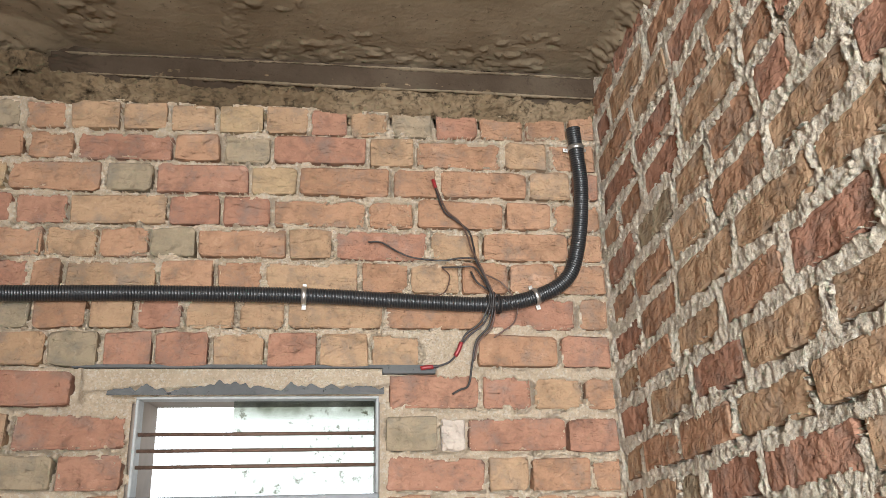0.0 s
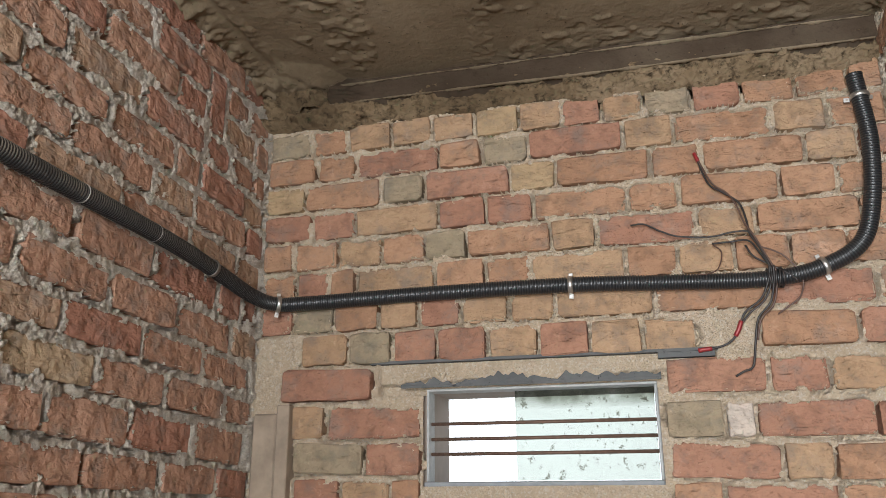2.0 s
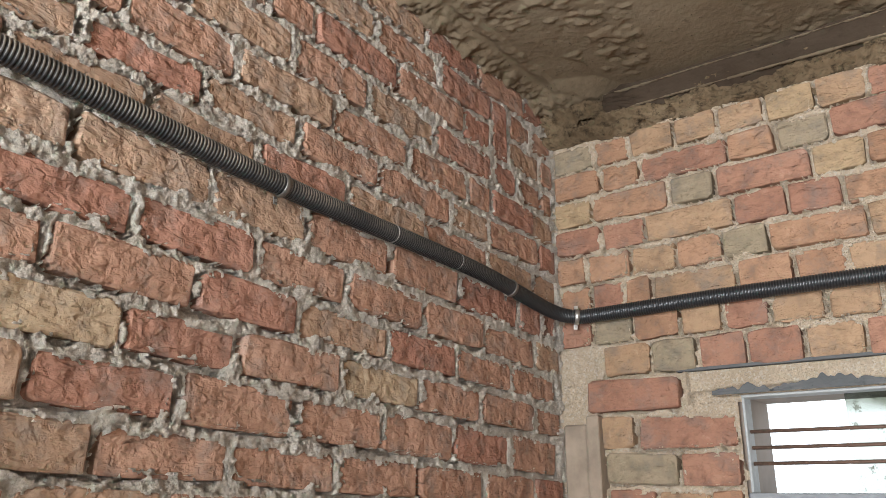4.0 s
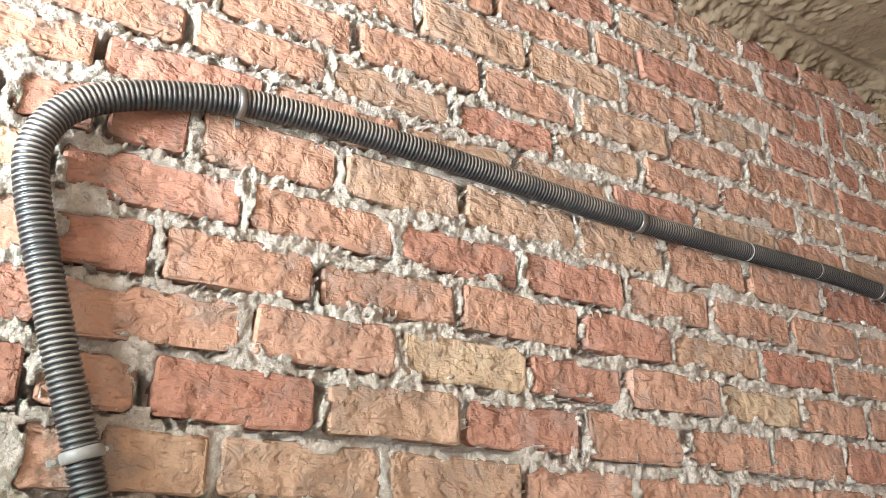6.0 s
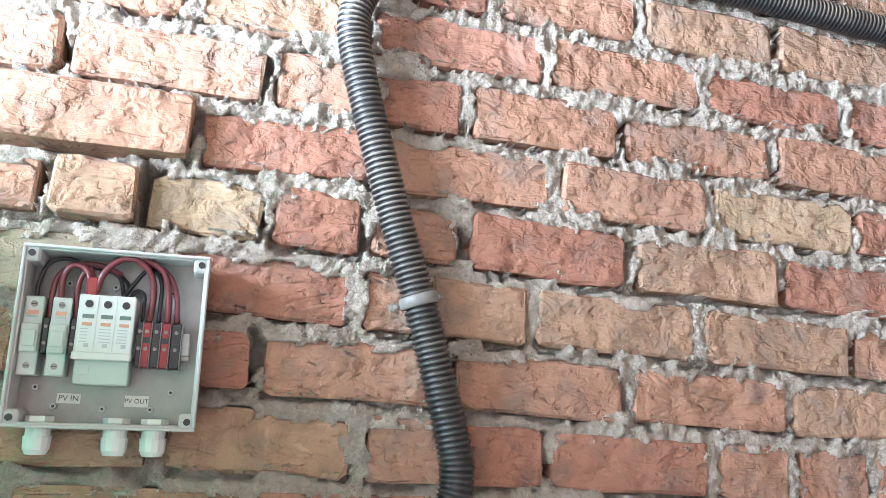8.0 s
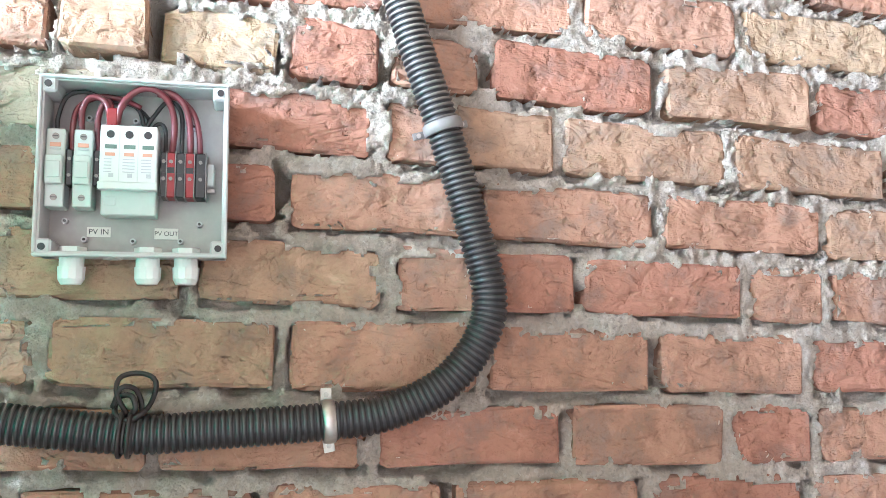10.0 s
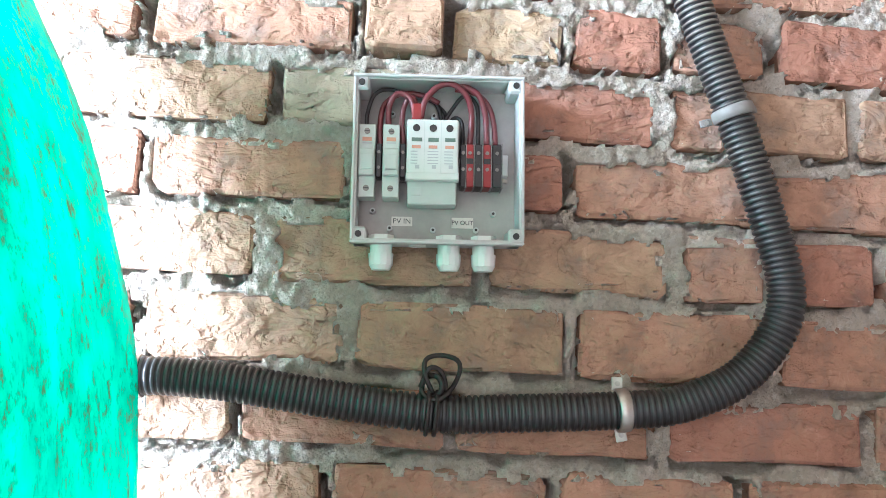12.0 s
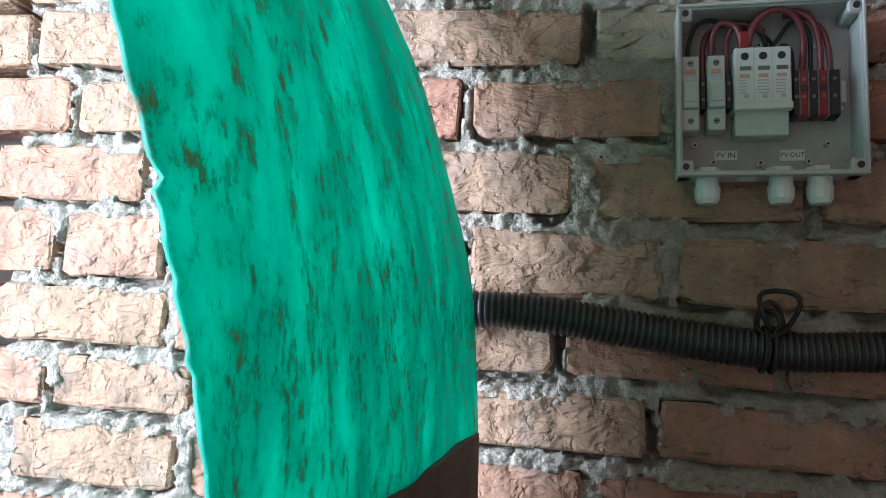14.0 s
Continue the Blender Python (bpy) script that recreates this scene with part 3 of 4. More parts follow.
# ---- ceiling: cast slab with rough cement at the walls ----
def ceiling_place(U, V):
    near_w = np.clip(1 - U / 0.060, 0, 1)
    near_e = np.clip(1 - (E_X - U) / 0.05, 0, 1)
    rough = fbm(U, V, 0.035, 300, 5, 0.7)
    Z = TOP - (fbm(U, V, 0.4, 310, 3) - 0.5) * 0.016 - (fbm(U, V, 0.03, 320, 4) - 0.5) * 0.0024
    # flakes left by the shuttering, and the seam between two boards
    flake = fbm(U * 0.7, V, 0.028, 325, 3, 0.6)
    where = fbm(U, V, 0.30, 327, 2)
    Z -= np.where((flake > 0.64) & (where > 0.46), 0.0045, 0.0) - np.where((flake < 0.32) & (where > 0.5), 0.004, 0.0)
    seam = np.abs(U - 0.62 + 0.10 * V + 0.02 * (rough - 0.5))
    Z -= np.where(seam < 0.028, 0.005 * rough, 0.0) * (rough > 0.45)
    crumbs = fbm(U, V, 0.013, 330, 3, 0.7)
    ridge = np.abs(U - 0.086 - 0.018 * (fbm(U * 0, V, 0.10, 331, 3) - 0.5))
    Z -= np.where(ridge < 0.012 * rough * 2, 0.003 + 0.010 * np.clip(crumbs - 0.4, 0, 1), 0.0)
    Z -= near_w ** 0.6 * (0.008 + 0.045 * np.clip(rough - 0.30, 0, 1) + 0.030 * np.clip(crumbs - 0.42, 0, 1)) + near_e * (0.01 + 0.07 * np.clip(rough - 0.3, 0, 1))
    corner = np.clip(1 - np.hypot(U - 0.08, V) / 0.17, 0, 1)
    Z -= corner * (0.02 + 0.04 * rough + 0.02 * crumbs)
    return U, V, Z


ceiling = sheet("ceiling", np.arange(-0.01, E_X + 0.03, 0.0055), np.arange(-2.4, 0.04, 0.0055), ceiling_place, CONCRETE)
tagged(ceiling, "stained bare concrete ceiling slab with rough cement edges", "ceiling", kind="structure")
roof = slab("ceiling_slab", [(-0.3, E_X + 0.3, -3.65, -2.39, TOP - 0.003, 3.06), (-0.3, E_X + 0.3, -2.39, 0.3, TOP + 0.04, 3.06)], CONCRETE, "cast concrete roof slab", "ceiling")


def beam_place(U, V):
    # the board-marked face of the ledge and the underside behind it
    r = fbm(U * 0.25, V, 0.030, 340, 4, 0.6)
    r2 = fbm(U, V * 0 + 3.0, 0.06, 350, 4)
    under = V < 2.808 + (r2 - 0.5) * 0.012
    left = np.clip(1 - (U - 0.18) / 0.12, 0, 1)
    return U, np.where(under, 0.02, -0.034 - (r - 0.5) * (0.005 + left * 0.12) - left * 0.020), V


def corner_place(U, V):
    r = fbm(U, V, 0.045, 340, 5, 0.62)
    crumbs = fbm(U, V, 0.014, 344, 3, 0.7)
    left = np.clip(1 - (U - 0.10) / 0.10, 0, 1)
    return U, -0.030 - (r - 0.5) * 0.10 - (crumbs - 0.5) * 0.028 - left * 0.016, V


def lip_place(level, out, seed):
    # a ragged pale fin of cement squeezed out along a joint of the shuttering
    def place(U, V):
        a = 2 * math.pi * V
        size = 0.0006 + 0.018 * np.clip(fbm(U, U * 0 + 1.0, 0.11, seed, 6, 0.78) - 0.34, 0, 1)
        drift = (fbm(U, U * 0 + 2.0, 0.3, seed + 9, 2) - 0.5) * 0.008
        return U, -out - size * 1.6 * np.cos(a), level + drift + 0.6 * size * np.sin(a) - 0.4 * size
    return place


def bedding_place(U, V):
    r = fbm(U, V, 0.05, 341, 5, 0.68)
    layers = fbm(U * 0.35, V, 0.022, 342, 4, 0.6)
    left = np.clip(1 - (U - 0.18) / 0.14, 0, 1)
    crumbs = fbm(U * 0.6, V, 0.014, 345, 3, 0.7)
    shelf = np.where(fbm(U * 0.4, V, 0.035, 346, 3) > 0.53, 0.020, 0.0)
    H = -0.002 - (r - 0.45) * (0.034 + left * 0.07) - (layers - 0.5) * 0.022 - (crumbs - 0.5) * 0.036 - shelf - left * 0.012
    foot = 2.752 + 0.05 * (fbm(U, V * 0 + 5.0, 0.09, 343, 4) - 0.5)
    return U, np.where(V < foot, 0.02, H), V


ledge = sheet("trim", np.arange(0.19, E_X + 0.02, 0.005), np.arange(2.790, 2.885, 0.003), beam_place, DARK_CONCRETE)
tagged(ledge, "dark brown concrete ledge under the ceiling slab", "ledge", kind="structure")
for level, out, seed in ((2.864, 0.038, 360), (2.809, 0.034, 370)):
    fin = sheet("trim", np.arange(0.17, E_X - 0.01, 0.0022), np.linspace(0, 1, 8), lip_place(level, out, seed), PALE_CEMENT)
    tagged(fin, "ragged pale cement fin along the ledge", "ledge", kind="structure")
corner_cement = sheet("trim", np.arange(-0.01, 0.196, 0.0035), np.arange(2.795, 2.885, 0.003), corner_place, BEDDING)
tagged(corner_cement, "rough cement in the ceiling corner", "ledge", kind="structure")
bedding = sheet("trim", np.arange(0.0, E_X + 0.02, 0.0035), np.arange(2.728, 2.836, 0.0025), bedding_place, BEDDING)
tagged(bedding, "rough cement bedding between brick and ceiling ledge", "ledge", kind="structure")

# ---- brick courses, from the top down: height, slope, joints, tints ----
_rng = random.Random(5)
west = [
    Course(2.832, 0.0, [-0.60, -0.38], "r"),
    Course(2.750, 0.003, [-0.55, -0.325, -0.235, -0.12, -0.01], "r-oo"),
    Course(2.671, -0.005, [-0.95, -0.70, -0.45, -0.33, -0.24, -0.08], "ror-t"),
    Course(2.582, -0.005, [-1.23, -1.00, -0.79, -0.56, -0.32, -0.20, -0.07], "totrro"),
    Course(2.504, 0.001, [-1.77, -1.56, -1.33, -1.12, -0.89, -0.66, -0.43, -0.33, -0.12], "oootooor"),
    Course(2.417, -0.009, [-2.03, -1.80, -1.60, -1.39, -1.18, -0.97, -0.75, -0.50, -0.34, -0.10], "ootrtooto"),
    Course(2.339, -0.015, [-2.12, -1.90, -1.69, -1.48, -1.27, -1.06, -0.84, -0.60, -0.35, -0.13], "orottrtot"),
    Course(2.235, -0.027, [-2.21, -1.99, -1.89, -1.78, -1.58, -1.38, -1.15, -0.94, -0.71, -0.47, -0.21], "orrotttoor"),
    Course(2.146, -0.034, [-2.34, -2.13, -1.93, -1.71, -1.49, -1.27, -1.05, -0.83, -0.60, -0.37, -0.13], "otrorroooo"),
    Course(2.070, -0.030, [-2.25, -2.04, -1.93, -1.81, -1.61, -1.39, -1.16, -0.95, -0.71, -0.48, -0.25], "oorooortroo"),
    Course(1.994, -0.028, [-2.33, -2.11, -1.92, -1.70, -1.49, -1.27, -1.07, -0.84, -0.61, -0.38, -0.14], "orooyroyooo"),
    Course(1.899, -0.038, [-2.47, -2.25, -2.155, -2.03, -1.925, -1.81, -1.60, -1.39, -1.17, -0.94, -0.72, -0.49, -0.26], "otyrortroooro"),
    Course(1.808, -0.043, [-2.56, -2.333, -2.13, -1.93, -1.855, -1.73, -1.51, -1.29, -1.07, -0.84, -0.61, -0.38], "tgrotttooooo"),
    Course(1.744, -0.036, [-2.93, -2.70, -2.53, -2.46, -2.25, -2.03, -1.82, -1.61, -1.39], "tororoooto"),
    Course(1.662, -0.038, [-3.04, -2.83, -2.56, -2.34, -2.12, -1.92, -1.82, -1.71, -1.50], "ootttorrooo"),
    Course(1.586, -0.035, [-2.94, -2.80, -2.67, -2.46, -2.25, -2.03, -1.82, -1.62, -1.42], "orottoooro"),
    Course(1.505, -0.032, [-3.02, -2.79, -2.57, -2.36, -2.15, -1.94, -1.73, -1.53], "totoororo"),
    Course(1.430, -0.036, [-2.94, -2.76, -2.50, -2.27, -2.05, -1.86, -1.64, -1.43], "totoooroo"),
    Course(1.350, -0.034, [-2.99, -2.77, -2.55, -2.33, -2.11], "tooro"),
    Course(1.270, -0.034, [-2.90, -2.68, -2.46, -2.24], "oro"),
]
for c in west:
    stretch(c, -3.25, -0.005, _rng)
SL = 0.008
north = [
    Course(2.712, 0.016, [0.0, 0.127, 0.231, 0.355, 0.466, 0.582, 0.699, 0.808, 0.907, 1.012, 1.126, 1.245, 1.366, 1.483, 1.555], "gotttytrtgrooo"),
    Course(2.634, 0.010, [0.0, 0.142, 0.255, 0.483, 0.598, 0.720, 0.957, 1.077, 1.304, 1.425, 1.555], "oorogrtoto"),
    Course(2.553, SL, [0.0, 0.112, 0.327, 0.446, 0.670, 0.785, 1.016, 1.136, 1.366, 1.480, 1.555], "yogryoootr"),
    Course(2.471, SL, [0.0, 0.136, 0.257, 0.484, 0.606, 0.725, 0.956, 1.075, 1.300, 1.424, 1.555], "rrtrrooooo"),
    Course(2.389, SL, [0.0, 0.090, 0.211, 0.332, 0.448, 0.555, 0.766, 0.874, 1.109, 1.240, 1.461, 1.555], "ootogotrtoo"),
    Course(2.309, SL, [0.0, 0.099, 0.194, 0.264, 0.474, 0.603, 0.714, 0.940, 1.059, 1.184, 1.304, 1.425, 1.555], "orotoototooo"),
    Course(2.224, 0.004, [0.0, 0.093, 0.208, 0.328, 0.432, 0.538, 0.656, 0.770, 1.000, 1.244, 1.472, 1.555], "rgotrtttoro"),
    Course(2.142, 0.0, [0.0, 0.120, 0.250, 0.366, 0.480, 0.603, 0.726, 0.847, 0.965, 1.085, 1.216, 1.420, 1.555], "mtgrrtrttmor"),
    Course(2.052, -0.010, [0.0, 0.076, 0.320, 1.005, 1.226, 1.352, 1.476, 1.555], "mr-rrto"),
    Course(1.964, -0.016, [0.0, 0.104, 0.195, 0.440, 0.998, 1.125, 1.191, 1.427, 1.555], "mtr-gwrr"),
    Course(1.877, -0.020, [0.0, 0.110, 0.297, 0.440, 0.998, 1.233, 1.334, 1.481, 1.555], "mgr-rtoo"),
    Course(1.797, -0.016, [0.0, 0.115, 0.238, 0.364, 0.440, 0.998, 1.110, 1.335, 1.555], "mrto-oro"),
    Course(1.715, -0.010, [0.0, 0.110, 0.330, 0.560, 0.780, 1.000, 1.230, 1.450, 1.555], "mortorto"),
    Course(1.632, -0.010, [0.0, 0.115, 0.225, 0.450, 0.670, 0.890, 1.115, 1.340, 1.555], "motoorto"),
    Course(1.550, -0.010, [0.0, 0.110, 0.330, 0.560, 0.780, 1.000, 1.230, 1.450, 1.555], "mrorooto"),
]
east = [
    Course(2.800, -0.150, [-0.60, -0.38, -0.17, -0.005], "oro"),
    Course(2.700, -0.150, [-0.80, -0.58, -0.36, -0.12, -0.005], "rotr"),
    Course(2.600, -0.150, [-0.92, -0.70, -0.465, -0.255, -0.005], "orto"),
    Course(2.508, -0.148, [-1.08, -0.86, -0.74, -0.63, -0.465, -0.25, -0.005], "oroorr"),
    Course(2.416, -0.146, [-0.95, -0.84, -0.72, -0.48, -0.275, -0.12, -0.005], "rotroo"),
    Course(2.322, -0.145, [-0.98, -0.87, -0.755, -0.58, -0.42, -0.21, -0.005], "orotgro"),
    Course(2.227, -0.140, [-0.99, -0.765, -0.56, -0.385, -0.175, -0.005], "totoor"),
    Course(2.130, -0.140, [-1.05, -0.873, -0.635, -0.39, -0.187, -0.005], "tttort"),
    Course(2.044, -0.128, [-0.99, -0.775, -0.558, -0.348, -0.14, -0.005], "rototo"),
    Course(1.958, -0.108, [-1.08, -0.85, -0.617, -0.407, -0.19, -0.005], "ttrtr"),
    Course(1.868, -0.105, [-1.00, -0.785, -0.552, -0.323, -0.135, -0.005], "ttoot"),
    Course(1.778, -0.095, [-1.10, -0.875, -0.62, -0.41, -0.30, -0.12, -0.005], "trrgto"),
    Course(1.690, -0.090, [-0.98, -0.76, -0.54, -0.32, -0.10, -0.005], "oroto"),
    Course(1.602, -0.085, [-0.87, -0.65, -0.43, -0.21, -0.005], "otor"),
]
for c in east:
    stretch(c, -2.0, -0.005, _rng)

TURN_W = Matrix.Identity(4)
TURN_N = Matrix(((0, 1, 0, 0), (-1, 0, 0, 0), (0, 0, 1, 0), (0, 0, 0, 1)))
TURN_E = Matrix(((-1, 0, 0, 0), (0, -1, 0, 0), (0, 0, 1, 0), (0, 0, 0, 1)))


def west_special(n, u):
    if n == 11 and -2.26 < u < -2.15:
        return 0.020
    if n == 10 and -2.36 < u < -2.11:
        return 0.022
    return 0.0


def north_special(n, u):
    if n == 8 and u < 0.33:
        return 0.016
    if n == 7 and 0.3 < u < 1.0:
        return 0.006
    return 0.0


rects_w = lay(west, lambda u, d, z: (d, u, z), TURN_W, wall_west, 0.016, 0.016, 11, west_special)
rects_n = lay(north, lambda u, d, z: (u, -d, z), TURN_N, wall_north, 0.011, 0.011, 12, north_special, 0.007, NORTH_MESHES)
rects_e = lay(east, lambda u, d, z: (E_X - d, u, z), TURN_E, wall_east, 0.020, 0.024, 13, None, 0.004, NORTH_MESHES, -1)

upright = new("brick", BRICK_MESHES["r", "s"][2])
upright.parent = wall_west
upright.matrix_local = Matrix.Translation((0.002, -0.284, 2.708)) @ Euler((radians(91), 0, 0)).to_matrix().to_4x4() @ Matrix.Diagonal((1, 0.74, 1.0, 1))
rects_w.append((-0.284, 2.708, 0.033, 0.078, 0.0))


def west_extra(U, V, H):
    z = V + 0.038 * U
    # the broken pocket beside the small brick, and the open joint above it
    pocket = (np.abs(U + 2.33) < 0.14) & (np.abs(z - 1.945) < 0.012)
    gap = (np.abs(U + 2.148) < 0.012) & (np.abs(z - 1.900) < 0.035)
    H = np.where(pocket | gap, -0.06, H)
    # thicker cement at the corner, under the ceiling and round the box
    H = H + 0.012 * np.clip(1 + U / 0.09, 0, 1) * fbm(U, V, 0.05, 77, 4)
    round_box = np.exp(-(((U + 2.17) / 0.17) ** 2 + ((V - 1.95) / 0.05) ** 2))
    H = H + 0.008 * round_box * (fbm(U, V, 0.03, 78, 4) - 0.2)
    # cement smeared over the bricks above the box
    above = np.clip(1 - np.abs(z - 1.853) / 0.018, 0, 1) * ((U > -2.30) & (U < -1.90))
    blot = fbm(U, V, 0.085, 79, 5, 0.65)
    smear = (blot > 0.66 - 0.22 * above) & (above > 0)
    return np.where(smear, np.maximum(H, 0.0030 + 0.014 * (blot - 0.5) + 0.005 * (fbm(U, V, 0.016, 81, 3) - 0.5)), H)


def north_extra(U, V, H):
    lintel = (U > 0.33) & (U < 1.12) & (V < 2.104) & (V > 2.02)
    ragged = fbm(U, V * 0, 0.05, 90, 4)
    H = np.where(lintel, -0.016 + 0.006 * (fbm(U, V, 0.05, 91, 4) - 0.5), H)
    bottom = lintel & (V < 2.046 + 0.03 * (ragged - 0.3))
    H = np.where(bottom, -0.034, H)
    smear = (U < 0.10) & (V < 2.18)
    return np.where(smear, np.maximum(H, 0.004 + 0.008 * (fbm(U, V, 0.08, 92, 4) - 0.4)), H)


def mortar_west(U, V):
    return mortar_height(U, V, rects_w, 1, 0.0002, 0.0090, 0.034, west_extra, 0.46, 0.045, 0.060, 1.3), U, V


def mortar_north(U, V):
    return U, -mortar_height(U, V, rects_n, 2, 0.0008, 0.0055, 0.028, north_extra, 0.42, 0.034, 0.045, 0.6), V


def mortar_east(U, V):
    return E_X - mortar_height(U, V, rects_e, 3, 0.0022, 0.0052, 0.026, None, 0.60, 0.010, 0.060, 1.0), U, V


def round_window(U, V):
    return ~((U > WX0 + 0.002) & (U < WX1 - 0.002) & (V > WZ0 + 0.002) & (V < WZ1 - 0.002))


sheet("mortar", np.arange(-3.0, 0.012, 0.0033), np.arange(1.25, 2.90, 0.0033), mortar_west, MORTAR_GREY, wall_west, label="rough grey cement mortar")
sheet("mortar", np.arange(-0.012, E_X + 0.02, 0.0036), np.arange(1.5, 2.762, 0.0036), mortar_north, MORTAR_BUFF, wall_north, round_window, "buff cement mortar")
sheet("mortar", np.arange(-1.90, 0.012, 0.0040), np.arange(1.55, 2.90, 0.0040), mortar_east, MORTAR_DULL, wall_east, label="thick grey cement mortar")


# ---- ventilator window in the north wall ----
window = tagged(new("window_1"), "small ventilator window with rusty bars and a dirty pane", "window", kind="structure")
fb = bmesh.new()
box_bm(WX0, WX0 + 0.006, 0.03, 0.085, WZ0 + 0.012, WZ1 - 0.006, 0.002, fb)
box_bm(WX1 - 0.006, WX1, 0.03, 0.085, WZ0 + 0.012, WZ1 - 0.006, 0.002, fb)
box_bm(WX0, WX1, 0.03, 0.085, WZ1 - 0.006, WZ1, 0.001, fb)
part("window_frame", fb, plain("old_whitewash", (0.42, 0.43, 0.42), 0.8), window)
part("window_sill", box_bm(WX0, WX1, 0.006, 0.085, WZ0 - 0.028, WZ0 + 0.012, 0.003), plain("grey_sill", (0.24, 0.25, 0.26), 0.8), window)
for z in (1.954, 1.918, 1.883):
    part("bar", cyl_bm((WX0 - 0.01, 0.055, z + 0.001), (WX1 + 0.01, 0.055, z), 0.0042, 10), RUST, window, "rusty iron bar", True)
pane = part("pane", box_bm(0.655, WX1 - 0.007, 0.070, 0.074, WZ0 + 0.014, WZ1 - 0.007), PANE, window, "dirty frosted glass pane")
pane.visible_shadow = False

sky_glow, nt_glow, p_glow = material("bright_sky")
p_glow.inputs["Base Color"].default_value = (0, 0, 0, 1)
p_glow.inputs["Emission Color"].default_value = (0.90, 0.96, 1.0, 1)
p_glow.inputs["Emission Strength"].default_value = 3.2
backdrop = sheet("backdrop", np.linspace(-3, 5, 9), np.linspace(0.3, 7, 9), lambda U, V: (U, U * 0 + 3.5, V), sky_glow)
tagged(backdrop, "overbright white sky outside the ventilator", "sky", kind="structure")


def lintel_place(U, V):
    r = fbm(U, V * 0 + 2.0, 0.045, 410, 4, 0.6)
    top = 2.040 + 0.055 * np.clip(r - 0.25, 0, 1)
    return U, -0.006 + (fbm(U, V, 0.03, 420, 3) - 0.5) * 0.006, 2.036 + (top - 2.036) * V


# cement darkened to stand for shade in the recess and under the ledge
LINTEL_SHADE = concrete_material("shade_grey_cement", (0.07, 0.073, 0.073), (0.105, 0.108, 0.108), (0.15, 0.153, 0.15))
lintel = sheet("trim", np.arange(WX0 - 0.055, WX1 + 0.012, 0.004), np.linspace(0, 1, 8), lintel_place, LINTEL_SHADE)
tagged(lintel, "ragged dark strip painting the shaded recess over the window", "lintel", kind="structure")
# dark strip painted as the ledge's shadow; short block painted as a gap
shelf = slab("trim", [(0.31, 1.125, -0.0045, 0.03, 2.097, 2.104), (0.995, 1.118, -0.004, 0.03, 2.084, 2.0965)], LINTEL_SHADE, "concrete lintel edge with ledge shadow and open gap painted dark", "lintel")

# ---- timber post at the corner ----
post_bm = bmesh.new()
box_bm(0.012, 0.076, -0.022, 0.02, 0.0, 1.985, 0.005, post_bm)
box_bm(0.079, 0.112, -0.030, 0.02, 0.0, 2.005, 0.003, post_bm)
post = tagged(part("trim", post_bm, WOOD), "weathered bare timber door-frame post at the wall corner", "post", kind="structure")


DULL_STEEL = plain("dull_screw_steel", (0.22, 0.21, 0.195), 0.42, 0.9)


# ---- corrugated conduit ----
R_OUT, R_IN, PITCH = 0.0187, 0.0158, 0.0062
route = [(1.488, -0.027, 2.716), (1.492, -0.027, 2.66), (1.497, -0.028, 2.55), (1.480, -0.028, 2.41), (1.445, -0.029, 2.315), (1.362, -0.027, 2.266),
         (1.245, -0.028, 2.245), (1.02, -0.027, 2.252), (0.81, -0.027, 2.261), (0.45, -0.027, 2.262), (0.14, -0.029, 2.257), (0.066, -0.042, 2.257),
         (0.032, -0.11, 2.266), (0.027, -0.28, 2.284), (0.027, -0.50, 2.297), (0.027, -1.03, 2.303), (0.027, -1.44, 2.325), (0.027, -1.63, 2.331),
         (0.027, -1.74, 2.325), (0.028, -1.855, 2.299), (0.029, -1.925, 2.262), (0.030, -1.954, 2.21), (0.029, -1.949, 2.15), (0.027, -1.905, 2.0),
         (0.027, -1.868, 1.888), (0.027, -1.836, 1.78), (0.028, -1.821, 1.715), (0.029, -1.831, 1.67), (0.029, -1.870, 1.625), (0.028, -1.927, 1.599),
         (0.027, -1.985, 1.592), (0.027, -2.09, 1.588), (0.027, -2.165, 1.587), (0.027, -2.27, 1.600), (0.027, -2.38, 1.616), (0.027, -2.46, 1.618),
         (0.029, -2.56, 1.60), (0.03, -2.62, 1.54)]
line = spline(route, PITCH / 4)
rib = (R_OUT - 0.0006, R_OUT, R_OUT - 0.0006, R_IN)
verts, faces = tube(line, lambda i: rib[i % 4], 16)
conduit = tagged(new("conduit"), "black corrugated plastic conduit clipped along the brick walls", "conduit")
tube_ob = link_mesh("tube", verts, faces, CONDUIT, conduit, smooth=True)
tube_ob.data.materials.append(DUST_SHEEN_CREST)
crest = np.zeros(len(faces), dtype=np.int32)
crest[:(len(line) - 1) * 16] = np.repeat((np.arange(len(line) - 1) % 4 // 2 == 0).astype(np.int32), 16)
tube_ob.data.polygons.foreach_set("material_index", crest)


def along(p):
    i = min(range(len(line)), key=lambda k: (line[k] - Vector(p)).length_squared)
    return line[i], (line[min(i + 6, len(line) - 1)] - line[max(i - 6, 0)]).normalized()


for spot in ((0.027, -0.52, 2.297), (0.027, -0.74, 2.300)):
    c, d = along(spot)
    v, f = tube([c - d * 0.0006, c + d * 0.0006], R_OUT + 0.0002, 18)
    link_mesh("ring", v, f, BOX_INNER, conduit, "pale ring round the tube", True)
c, d = along(route[0])
v, f = tube([c - d * 0.002, c + d * 0.0005], R_OUT + 0.0004, 18)
link_mesh("end_collar", v, f, CONDUIT, conduit, smooth=True)


